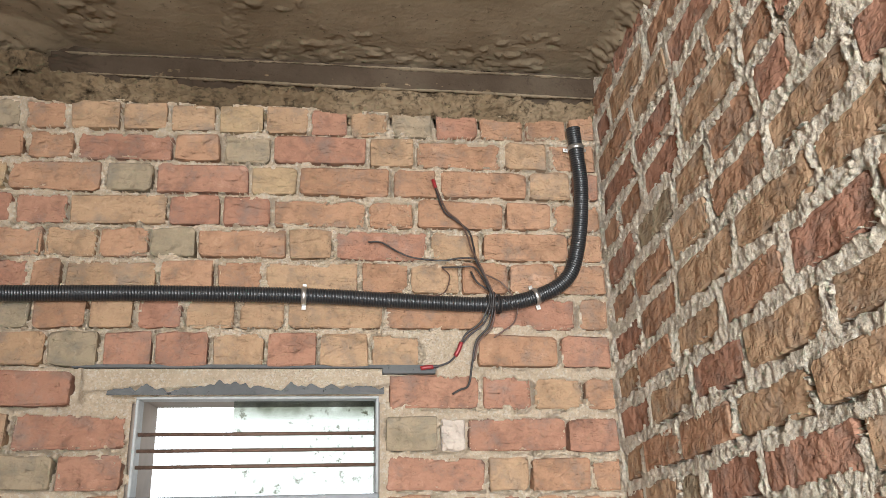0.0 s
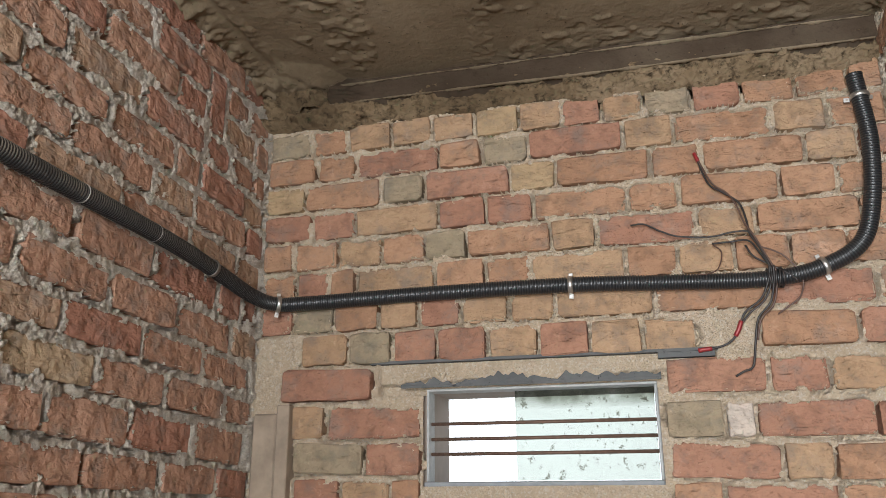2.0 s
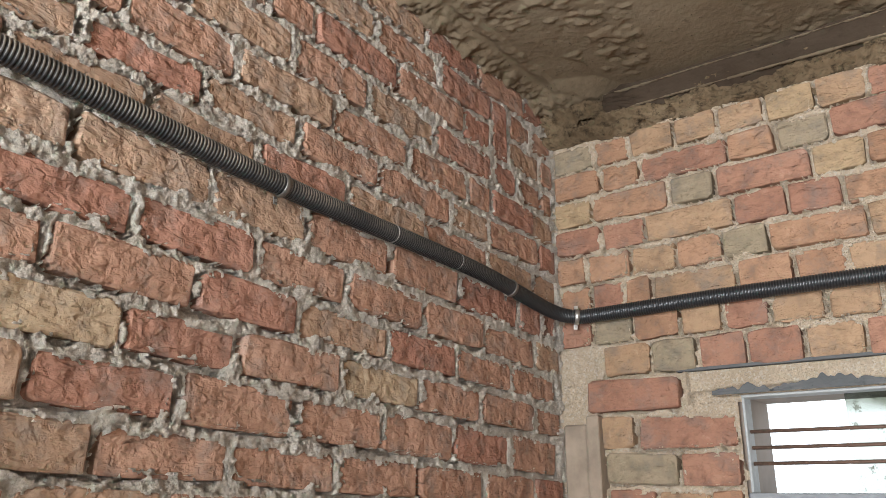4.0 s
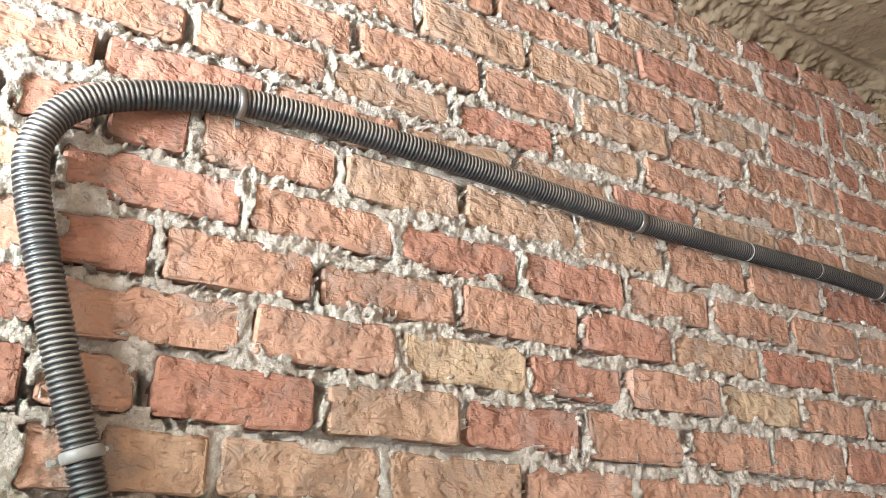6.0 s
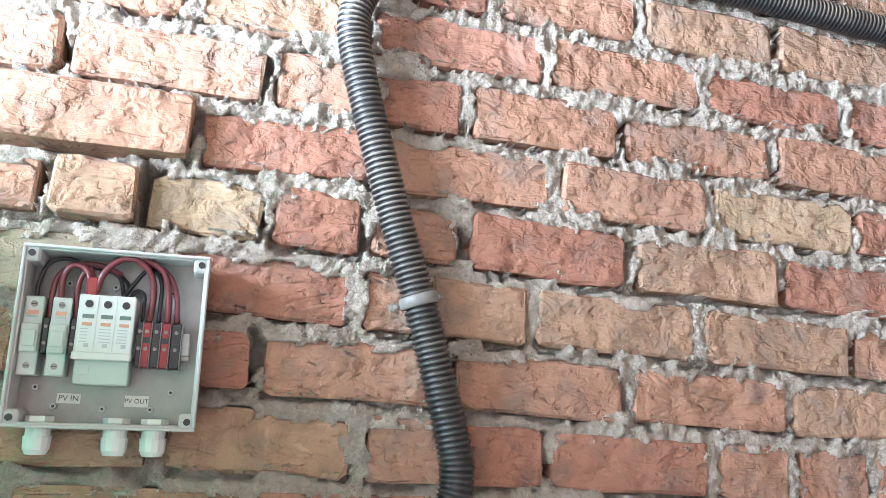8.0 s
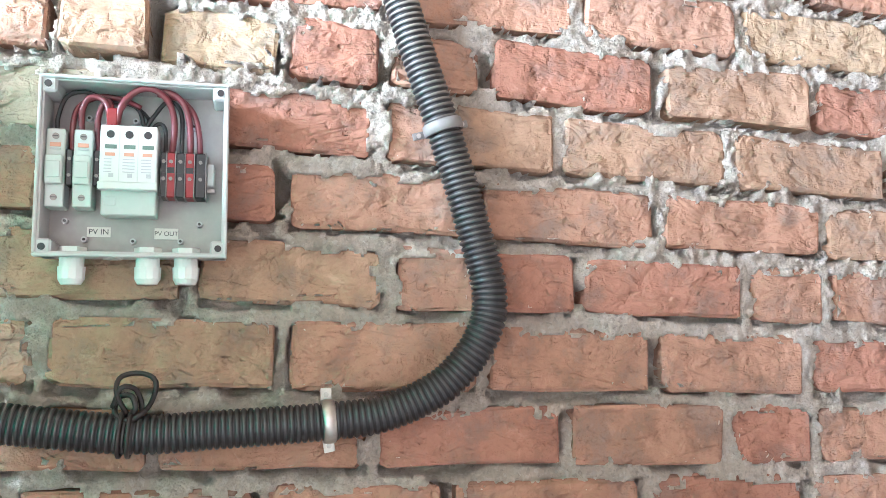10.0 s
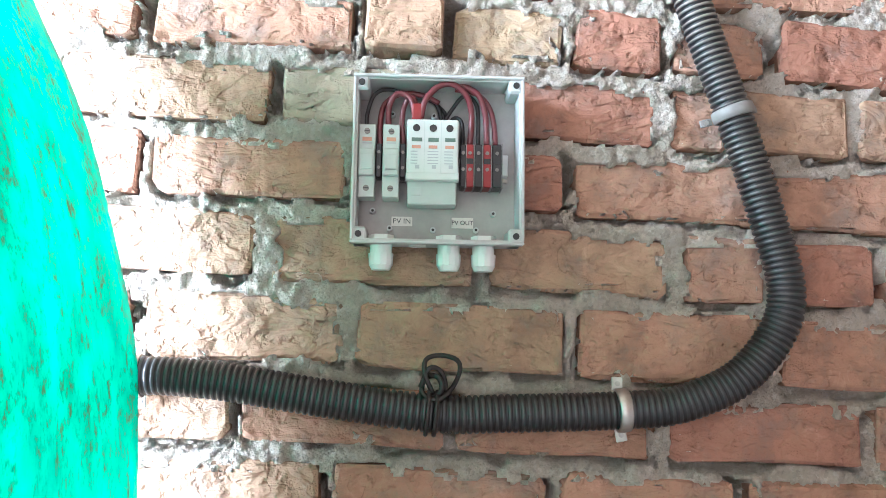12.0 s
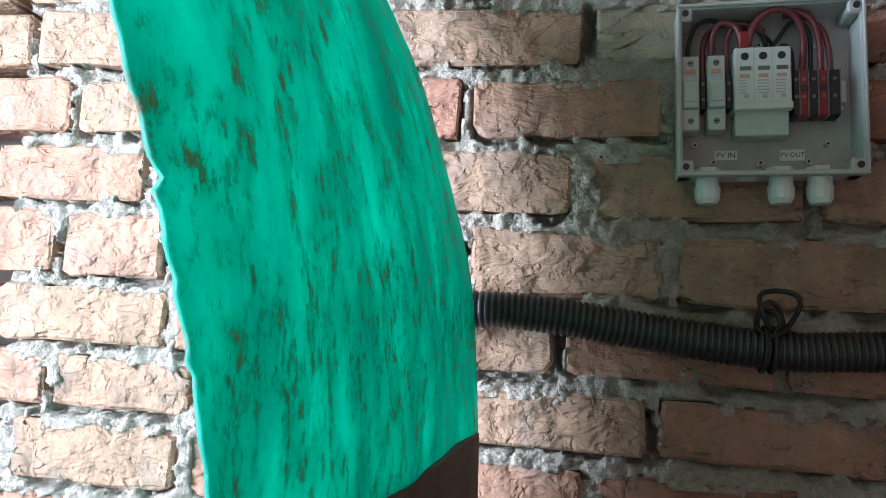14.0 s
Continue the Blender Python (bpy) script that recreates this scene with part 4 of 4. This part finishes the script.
def saddle_clip(p, normal, width, metal=True, ears="pale"):
    """A saddle that straps the conduit to the wall: a bent band with two screwed ears."""
    c, d = along(p)
    n = Vector(normal)
    side = d.cross(n).normalized()
    n = side.cross(d).normalized()
    root = tagged(new("conduit_clip"), "shiny zinc saddle clip holding the black conduit" if metal else "pale plastic saddle clip holding the black conduit",
                  "pipe clip", "clips along the conduit")
    mat = (DULL_STEEL if ears == "metal" else STEEL) if metal else PALE_PLASTIC
    bm = bmesh.new()
    rings = []
    r0, r1 = R_OUT + 0.0004, R_OUT + 0.0022
    for k in range(15):
        a = math.pi * (k / 14) * 1.16 - 0.08 * math.pi
        out = side * math.cos(a) + n * math.sin(a)
        rings.append([bm.verts.new(c + out * r + d * w) for r, w in ((r0, -width / 2), (r1, -width / 2 + 0.001), (r1 + 0.0006, 0), (r1, width / 2 - 0.001), (r0, width / 2))])
    for a, b in zip(rings, rings[1:]):
        for k in range(5):
            bm.faces.new((a[k], a[(k + 1) % 5], b[(k + 1) % 5], b[k]))
    part("band", bm, mat, root, smooth=True)
    for s in (-1, 1):
        k = 0.42 if metal else 0.3
        ear = box_bm(-width * k, width * k, -0.0065, 0.0065, -0.0012, 0.0012, 0.0008)
        lean = random.Random(int(abs(p[1] * 997 + p[2] * 31)) + s).uniform(-0.3, 0.3)
        m = Matrix((d, side, n)).transposed().to_4x4()
        m.translation = c + side * s * (R_OUT + 0.006) - n * 0.012
        ear.transform(m @ Matrix.Rotation(lean * 0.5, 4, "Z"))
        e = part("ear", ear, TAB_WHITE if metal and (ears == "pale" or (ears == "low" and (side * s).z < 0)) else mat, root)
        screw = cyl_bm(m @ Vector((0, 0, 0.0010)), m @ Vector((0, 0, 0.0024)), 0.0026, 8)
        part("screw", screw, STEEL, e)
    return root


for p in ((1.491, -0.027, 2.664), (1.362, -0.027, 2.266), (0.81, -0.027, 2.261), (0.072, -0.04, 2.257)):
    saddle_clip(p, (0, -1, 0), 0.012, ears="low")
for p in ((0.027, -0.296, 2.284), (0.027, -1.034, 2.303)):
    saddle_clip(p, (1, 0, 0), 0.011, ears="metal")
saddle_clip((0.027, -1.737, 2.325), (1, 0, 0), 0.010, ears="metal")
saddle_clip((0.027, -1.868, 1.888), (1, 0, 0), 0.013, False)
saddle_clip((0.027, -1.985, 1.592), (1, 0, 0), 0.013)
saddle_clip((0.027, -2.449, 1.618), (1, 0, 0), 0.013)


# ---- loose wires by the conduit ----
WIRE = plain("black_wire", (0.022, 0.018, 0.017), 0.5, 0, 0.2, 60, 0.0)
BROWN_WIRE = plain("brown_wire", (0.085, 0.045, 0.032), 0.5, 0, 0.2, 60, 0.0)


def wire(name, pts, depth, r, mat, parent, label=""):
    n = len(pts)
    p = [(x, -(depth[0] + (depth[1] - depth[0]) * i / (n - 1)), z) for i, (x, z) in enumerate(pts)]
    v, f = tube(spline(p, 0.006), r * (0.8 if name == "wire" else 0.9), 8)
    return link_mesh(name, v, f, mat, parent, label, True)


bundle = tagged(new("loose_wires"), "tangle of loose black wires with red taped ends on the conduit", "wire")
wa = wire("wire", [(1.121, 2.559), (1.142, 2.486), (1.172, 2.458), (1.203, 2.427), (1.213, 2.383), (1.216, 2.349), (1.232, 2.314), (1.249, 2.265)], (0.014, 0.052), 0.0030, WIRE, bundle)
wire("wire", [(1.126, 2.545), (1.150, 2.484), (1.180, 2.454), (1.196, 2.420), (1.206, 2.38), (1.222, 2.345), (1.255, 2.265)], (0.018, 0.050), 0.0026, BROWN_WIRE, bundle)
wb = wire("wire", [(0.958, 2.400), (0.988, 2.399), (1.024, 2.377), (1.064, 2.359), (1.133, 2.351), (1.185, 2.357), (1.219, 2.349), (1.241, 2.295), (1.25, 2.262)], (0.012, 0.052), 0.0027, WIRE, bundle)
wire("wire", [(1.135, 2.337), (1.172, 2.336), (1.211, 2.334), (1.231, 2.302), (1.249, 2.265)], (0.022, 0.053), 0.0028, WIRE, bundle)
wire("wire", [(1.137, 2.335), (1.153, 2.313), (1.141, 2.274), (1.114, 2.261), (1.091, 2.262)], (0.022, 0.048), 0.0019, BROWN_WIRE, bundle)
wire("wire", [(1.205, 2.325), (1.219, 2.297), (1.250, 2.274), (1.291, 2.245), (1.303, 2.227)], (0.030, 0.050), 0.0030, WIRE, bundle)
wire("wire", [(1.230, 2.318), (1.280, 2.293), (1.313, 2.244), (1.306, 2.203), (1.279, 2.181), (1.255, 2.165)], (0.045, 0.020), 0.0024, BROWN_WIRE, bundle)
wf = wire("wire", [(1.247, 2.270), (1.241, 2.236), (1.223, 2.199), (1.190, 2.174), (1.177, 2.152), (1.160, 2.118), (1.133, 2.102), (1.083, 2.095)], (0.050, 0.008), 0.0030, WIRE, bundle)
wire("wire", [(1.250, 2.270), (1.247, 2.232), (1.230, 2.196), (1.198, 2.171), (1.180, 2.150)], (0.050, 0.018), 0.0028, WIRE, bundle)
wire("wire", [(1.255, 2.270), (1.253, 2.235), (1.241, 2.189), (1.213, 2.156), (1.202, 2.105), (1.192, 2.054), (1.172, 2.044), (1.154, 2.034)], (0.050, 0.012), 0.0032, WIRE, bundle)
wire("wire", [(1.258, 2.268), (1.259, 2.230), (1.248, 2.186), (1.220, 2.156), (1.208, 2.108)], (0.048, 0.014), 0.0028, BROWN_WIRE, bundle)
wire("tape", [(1.178, 2.154), (1.170, 2.134), (1.160, 2.118)], (0.026, 0.020), 0.0058, RED, wf, "red insulating tape")
wire("tape", [(1.112, 2.098), (1.096, 2.097), (1.080, 2.094)], (0.013, 0.011), 0.0056, RED, wf, "red insulating tape")
wire("tape", [(1.118, 2.568), (1.122, 2.556), (1.127, 2.540)], (0.014, 0.016), 0.0050, RED, wa, "red insulating tape")
for k in range(5):
    c, d = along((1.247 + 0.006 * k, -0.027, 2.245))
    a = d.orthogonal().normalized()
    b = d.cross(a)
    loop = [c + (a * math.cos(t) + b * math.sin(t)) * (R_OUT + 0.003) + d * 0.004 * math.sin(t + k) for t in [i * 2 * math.pi / 16 for i in range(17)]]
    v, f = tube(loop, 0.0026, 7, False)
    link_mesh("wire", v, f, WIRE, bundle, smooth=True)

knot = tagged(new("knotted_wire"), "black wire knotted round the corrugated conduit", "wire")
for pts, r in (([(-2.168, 1.606), (-2.176, 1.624), (-2.175, 1.638), (-2.161, 1.642), (-2.146, 1.638), (-2.143, 1.628), (-2.150, 1.611), (-2.162, 1.602)], 0.0024),
               ([(-2.152, 1.608), (-2.165, 1.600), (-2.178, 1.606), (-2.176, 1.620), (-2.164, 1.622), (-2.160, 1.610), (-2.170, 1.601)], 0.0026),
               ([(-2.180, 1.612), (-2.172, 1.630), (-2.160, 1.626), (-2.156, 1.606), (-2.168, 1.596)], 0.0024)):
    p = [(0.034 + 0.006 * math.sin(i * 1.7), y, z) for i, (y, z) in enumerate(pts)]
    v, f = tube(spline(p, 0.004), r, 8)
    link_mesh("wire", v, f, WIRE, knot, smooth=True)
for k in range(2):
    c, d = along((0.027, -2.166 - 0.007 * k, 1.587))
    a = d.orthogonal().normalized()
    b = d.cross(a)
    loop = [c + (a * math.cos(t) + b * math.sin(t)) * (R_OUT + 0.0018) for t in [i * 2 * math.pi / 18 for i in range(19)]]
    v, f = tube(loop, 0.0022, 7, False)
    link_mesh("wire", v, f, WIRE, knot, smooth=True)


# ---- combiner box on the west wall: u from its left side, v from its top, depth from its rim ----
BY, BZ, BS, RIM, BACK = -2.2485, 1.9125, 0.164, 0.047, 0.006
box = tagged(new("combiner_box"), "open grey combiner box with fuses and wiring on brick wall", "junction box")


def bp(u, v, d=0.0):
    return Vector((RIM - d, BY + u * BS, BZ - v * BS))


def bbox(u0, u1, v0, v1, d0, d1, bevel=0.0008, bm=None):
    a, b = bp(u0, v1, d1), bp(u1, v0, d0)
    return box_bm(a.x, b.x, a.y, b.y, a.z, b.z, bevel, bm)


DEP = RIM - BACK
t = 0.022
for q in ((0, 1, 0, t), (0, 1, 1 - t, 1), (0, t, t, 1 - t), (1 - t, 1, t, 1 - t)):
    part("side_wall", bbox(*q, 0.002, DEP, 0.0006), BOX_GREY, box)
part("back_plate", bbox(t, 1 - t, t, 1 - t, DEP - 0.003, DEP, 0), BOX_INNER, box, "darker grey back plate")
lip = bmesh.new()
g = 0.008
for q in ((-g, 1 + g, -g, 0.012), (-g, 1 + g, 0.988, 1 + g), (-g, 0.012, 0.012, 0.988), (0.988, 1 + g, 0.012, 0.988)):
    bbox(*q, -0.0015, 0.010, 0.001, lip)
part("rim", lip, BOX_GREY, box)
for u, v in ((0.04, 0.045), (0.96, 0.045), (0.04, 0.955), (0.96, 0.955)):
    boss = bbox(u - 0.045, u + 0.045, v - 0.045, v + 0.045, 0.001, DEP - 0.004, 0.002)
    post_part = part("corner_boss", boss, BOX_GREY, box)
    part("screw_hole", cyl_bm(bp(u, v, 0.0012), bp(u, v, -0.0006), 0.0032, 12), BLACK, post_part)
for u, v in ((0.11, 0.785), (0.845, 0.79), (0.215, 0.89), (0.478, 0.897), (0.74, 0.893), (0.22, 0.18), (0.475, 0.185), (0.80, 0.20)):
    stud = part("stud", cyl_bm(bp(u, v, DEP - 0.003), bp(u, v, DEP - 0.009), 0.0028, 12), BOX_GREY, box)
    part("screw_hole", cyl_bm(bp(u, v, DEP - 0.0088), bp(u, v, DEP - 0.0094), 0.0014, 8), BLACK, stud)
rail = bmesh.new()
bbox(0.03, 0.93, 0.46, 0.485, 0.030, 0.036, 0.0004, rail)
bbox(0.03, 0.93, 0.575, 0.60, 0.030, 0.036, 0.0004, rail)
bbox(0.03, 0.93, 0.485, 0.575, 0.033, 0.036, 0.0004, rail)
part("mounting_rail", rail, STEEL, box, "zinc mounting rail")
part("end_stop", bbox(0.885, 0.925, 0.445, 0.575, 0.018, 0.034), BOX_GREY, box)


def fuse_holder(u):
    f = part("fuse_holder", bbox(u, u + 0.100, 0.28, 0.725, 0.012, 0.036, 0.001), FUSE_GREY, box, "pale grey-green fuse holder")
    part("drawer", bbox(u + 0.004, u + 0.096, 0.435, 0.60, 0.006, 0.014, 0.0012), FUSE_GREY, f)
    part("grip", bbox(u + 0.014, u + 0.086, 0.475, 0.565, 0.004, 0.0065, 0.0005), DEVICE_SHADE, f)
    for v in (0.325, 0.672):
        part("screw", cyl_bm(bp(u + 0.05, v, 0.0125), bp(u + 0.05, v, 0.0110), 0.0030, 12), DULL_STEEL, f)
        part("screw_slot", bbox(u + 0.036, u + 0.064, v - 0.003, v + 0.003, 0.0106, 0.0112, 0), BLACK, f)
    part("mark", bbox(u + 0.022, u + 0.078, 0.362, 0.385, 0.0112, 0.0122, 0), ORANGE_PRINT, f)
    part("mark", bbox(u + 0.022, u + 0.078, 0.392, 0.402, 0.0112, 0.0122, 0), FAINT_INK, f)


fuse_holder(0.024)
fuse_holder(0.168)
for u in (0.128, 0.272):
    blk = part("terminal_block", bbox(u, u + 0.034, 0.395, 0.60, 0.014, 0.034), BLACK, box, "black terminal block")
    for v in (0.448, 0.542):
        part("screw", cyl_bm(bp(u + 0.017, v, 0.0145), bp(u + 0.017, v, 0.0130), 0.0016, 8), DULL_STEEL, blk)

spd = part("surge_protector", bbox(0.312, 0.618, 0.258, 0.62, 0.004, 0.036, 0.0012), DEVICE_WHITE, box, "white three-pole surge protector")
part("lower_block", bbox(0.318, 0.612, 0.618, 0.765, 0.012, 0.036, 0.0012), FUSE_GREY, spd)
part("ledge", bbox(0.308, 0.622, 0.585, 0.628, 0.0005, 0.012, 0.0008), DEVICE_WHITE, spd)
part("wire_channel", bbox(0.340, 0.400, 0.66, 0.71, 0.0112, 0.013, 0.0003), DEVICE_SHADE, spd)
for k in range(3):
    u = 0.318 + 0.099 * k
    part("screw_hole", cyl_bm(bp(u + 0.05, 0.312, 0.0045), bp(u + 0.05, 0.312, 0.0032), 0.0036, 12), BLACK, spd)
    part("status_window", bbox(u + 0.022, u + 0.084, 0.372, 0.394, 0.0032, 0.0044, 0), plain("status_green", (0.10, 0.16, 0.13), 0.3), spd)
    part("mark", bbox(u + 0.024, u + 0.076, 0.418, 0.436, 0.0032, 0.0044, 0), ORANGE_PRINT, spd)
    for v in (0.452, 0.470, 0.488, 0.506, 0.524):
        part("mark", bbox(u + 0.018, u + 0.082 - 0.012 * ((k + int(v * 1000)) % 3), v, v + 0.005, 0.0034, 0.0044, 0), FAINT_INK, spd)
    part("mark", bbox(u + 0.045, u + 0.070, 0.536, 0.558, 0.0034, 0.0044, 0), FAINT_INK, spd)
    if k:
        part("groove", bbox(u - 0.0025, u + 0.0005, 0.27, 0.58, 0.0034, 0.0046, 0), DEVICE_SHADE, spd)

for u0, u1, m in ((0.635, 0.664, BLACK), (0.667, 0.712, RED), (0.718, 0.764, BLACK), (0.770, 0.816, RED), (0.824, 0.880, BLACK)):
    blk = part("terminal_block", bbox(u0, u1, 0.395, 0.655, 0.010, 0.034, 0.0008), m, box, "red terminal block" if m is RED else "black terminal block")
    for v in (0.448, 0.548):
        part("screw", cyl_bm(bp((u0 + u1) / 2, v, 0.0105), bp((u0 + u1) / 2, v, 0.0088), 0.0018, 8), DULL_STEEL, blk)
    part("slot", bbox(u0 + 0.003, u1 - 0.003, 0.482, 0.515, 0.0094, 0.0102, 0), BLACK, blk)
    part("divider", bbox(u1, u1 + 0.005, 0.388, 0.662, 0.009, 0.034, 0), PALE_PLASTIC, blk)


def lead(pts, r, mat, label):
    v, f = tube(spline([bp(*p) for p in pts], 0.003), r, 9)
    return link_mesh("lead", v, f, mat, box, label, True)


lead([(0.065, 0.29, 0.024), (0.068, 0.20, 0.022), (0.11, 0.08, 0.022), (0.20, 0.042, 0.024), (0.33, 0.075, 0.028), (0.48, 0.11, 0.030), (0.53, 0.25, 0.032)], 0.0021, BLACK, "black lead")
lead([(0.198, 0.29, 0.020), (0.20, 0.17, 0.016), (0.235, 0.095, 0.014), (0.29, 0.09, 0.014), (0.335, 0.13, 0.012), (0.355, 0.22, 0.010)], 0.0030, RED_CABLE, "red lead")
lead([(0.150, 0.40, 0.024), (0.148, 0.24, 0.022), (0.175, 0.13, 0.024), (0.27, 0.065, 0.026), (0.40, 0.07, 0.026), (0.52, 0.12, 0.028)], 0.0028, RED_CABLE, "red lead")
lead([(0.290, 0.40, 0.024), (0.280, 0.24, 0.020), (0.295, 0.14, 0.020), (0.34, 0.10, 0.016), (0.37, 0.20, 0.012)], 0.0028, RED_CABLE, "red lead")
lead([(0.392, 0.24, 0.010), (0.42, 0.13, 0.008), (0.50, 0.045, 0.008), (0.59, 0.035, 0.008), (0.67, 0.10, 0.012), (0.70, 0.22, 0.016), (0.690, 0.40, 0.018)], 0.0031, RED_CABLE, "red lead")
lead([(0.385, 0.24, 0.014), (0.41, 0.14, 0.014), (0.49, 0.035, 0.014), (0.62, 0.022, 0.014), (0.74, 0.085, 0.014), (0.785, 0.22, 0.016), (0.793, 0.40, 0.018)], 0.0031, RED_CABLE, "red lead")
lead([(0.52, 0.26, 0.028), (0.58, 0.16, 0.026), (0.66, 0.07, 0.024), (0.735, 0.15, 0.020), (0.742, 0.40, 0.020)], 0.0021, BLACK, "black lead")
lead([(0.60, 0.035, 0.022), (0.72, 0.06, 0.020), (0.80, 0.14, 0.018), (0.835, 0.25, 0.018), (0.848, 0.40, 0.020)], 0.0028, RED_CABLE, "red lead")
lead([(0.545, 0.27, 0.030), (0.60, 0.20, 0.030), (0.645, 0.24, 0.026), (0.650, 0.40, 0.022)], 0.0019, BLACK, "black lead")
lead([(0.53, 0.26, 0.028), (0.545, 0.17, 0.034), (0.48, 0.10, 0.034)], 0.0018, BLACK, "thin black lead")
part("cable_joint", bbox(0.340, 0.398, 0.155, 0.262, 0.006, 0.016, 0.0012), RED, box, "red cable joint")
for u0, u1, v0, v1, words in ((0.225, 0.352, 0.815, 0.872, "PV IN"), (0.592, 0.725, 0.815, 0.880, "PV OUT")):
    lab = part("label", bbox(u0, u1, v0, v1, DEP - 0.0040, DEP - 0.003, 0), PAPER, box, "white paper label")
    m = Matrix.Translation(bp((u0 + u1) / 2, (v0 + v1) / 2, DEP - 0.0043)) @ Matrix(((0, 0, 1, 0), (1, 0, 0, 0), (0, 1, 0, 0), (0, 0, 0, 1)))
    text_part(words, m, 0.0075 if words == "PV IN" else 0.0062, INK, lab)
for u in (0.170, 0.572, 0.780):
    top = bp(u, 1.0, DEP * 0.52)
    gland = part("cable_gland", cyl_bm(top + Vector((0, 0, 0.004)), top - Vector((0, 0, 0.009)), 0.0108, 18), GLAND, box, "white nylon cable gland", False)
    dome = cyl_bm(top - Vector((0, 0, 0.0205)), top - Vector((0, 0, 0.009)), 0.0116, 12, 0.0122)
    cyl_bm(top - Vector((0, 0, 0.0252)), top - Vector((0, 0, 0.0206)), 0.0088, 18, 0.0114, dome)
    part("cap_nut", dome, GLAND, gland)
    part("lock_nut", cyl_bm(top + Vector((0, 0, 0.0042)), top + Vector((0, 0, 0.009)), 0.0125, 6), GLAND, gland)
part("knockout", cyl_bm(bp(0.385, 1.0, DEP * 0.5), bp(0.385, 1.012, DEP * 0.5), 0.0085, 16), GLAND, box)


# ---- curved turquoise sheet standing by the wall ----
SHX0 = 0.050


def sheet_y(z):
    return np.where(z > 1.52, -2.434 - 0.60 * (z - 1.52) ** 2, -2.434 - 0.020 * np.clip((1.49 - z) / 0.04, 0, 1))


def curved_sheet():
    zs = np.concatenate([np.linspace(0.0, 1.2, 30), np.arange(1.21, 2.0, 0.005)])
    n = 34
    rng = np.random.RandomState(8)
    nick = np.clip(rng.normal(0, 1, len(zs)), -1, 1) * 0.0010 - (rng.rand(len(zs)) < 0.10) * rng.rand(len(zs)) * 0.005
    verts, faces = [], []
    for i, z in enumerate(zs):
        y0 = float(sheet_y(z))
        x1 = 0.570 + 0.25 * (min(max(z, 1.3), 1.9) - 1.54) + nick[i]
        x0 = SHX0 + 0.0006 * rng.normal()
        for back in (0, 1):
            for k in range(n):
                f = k / (n - 1)
                x = x0 + (x1 - x0) * f
                wob = 0.0018 * math.sin(x * 23 + z * 9) + 0.0012 * math.sin(x * 51 - z * 31)
                verts.append((x, y0 + wob + 0.004 * f * (1 - f) - back * 0.003, z))
    row = 2 * n
    for i in range(len(zs) - 1):
        a, b = i * row, (i + 1) * row
        for k in range(n - 1):
            faces.append((a + k, a + k + 1, b + k + 1, b + k))
            faces.append((a + n + k + 1, a + n + k, b + n + k, b + n + k + 1))
        faces.append((a + n, a, b, b + n))
        faces.append((a + n - 1, a + row - 1, b + row - 1, b + n - 1))
    for a in (0, (len(zs) - 1) * row):
        for k in range(n - 1):
            q = (a + k, a + n + k, a + n + k + 1, a + k + 1)
            faces.append(q if a == 0 else tuple(reversed(q)))
    ob = link_mesh("curved_sheet", verts, faces, TURQUOISE, smooth=True)
    return tagged(ob, "worn turquoise curved plastic sheet with a jagged edge", "sheet")


curved_sheet()

pb = bmesh.new()
box_bm(0.058, 0.56, -2.4400, -2.4300, 0.0, 1.5035, 0.0015, pb)
tagged(part("wooden_panel", pb, DARK_WOOD), "dark brown wooden panel standing before the turquoise sheet", "panel")
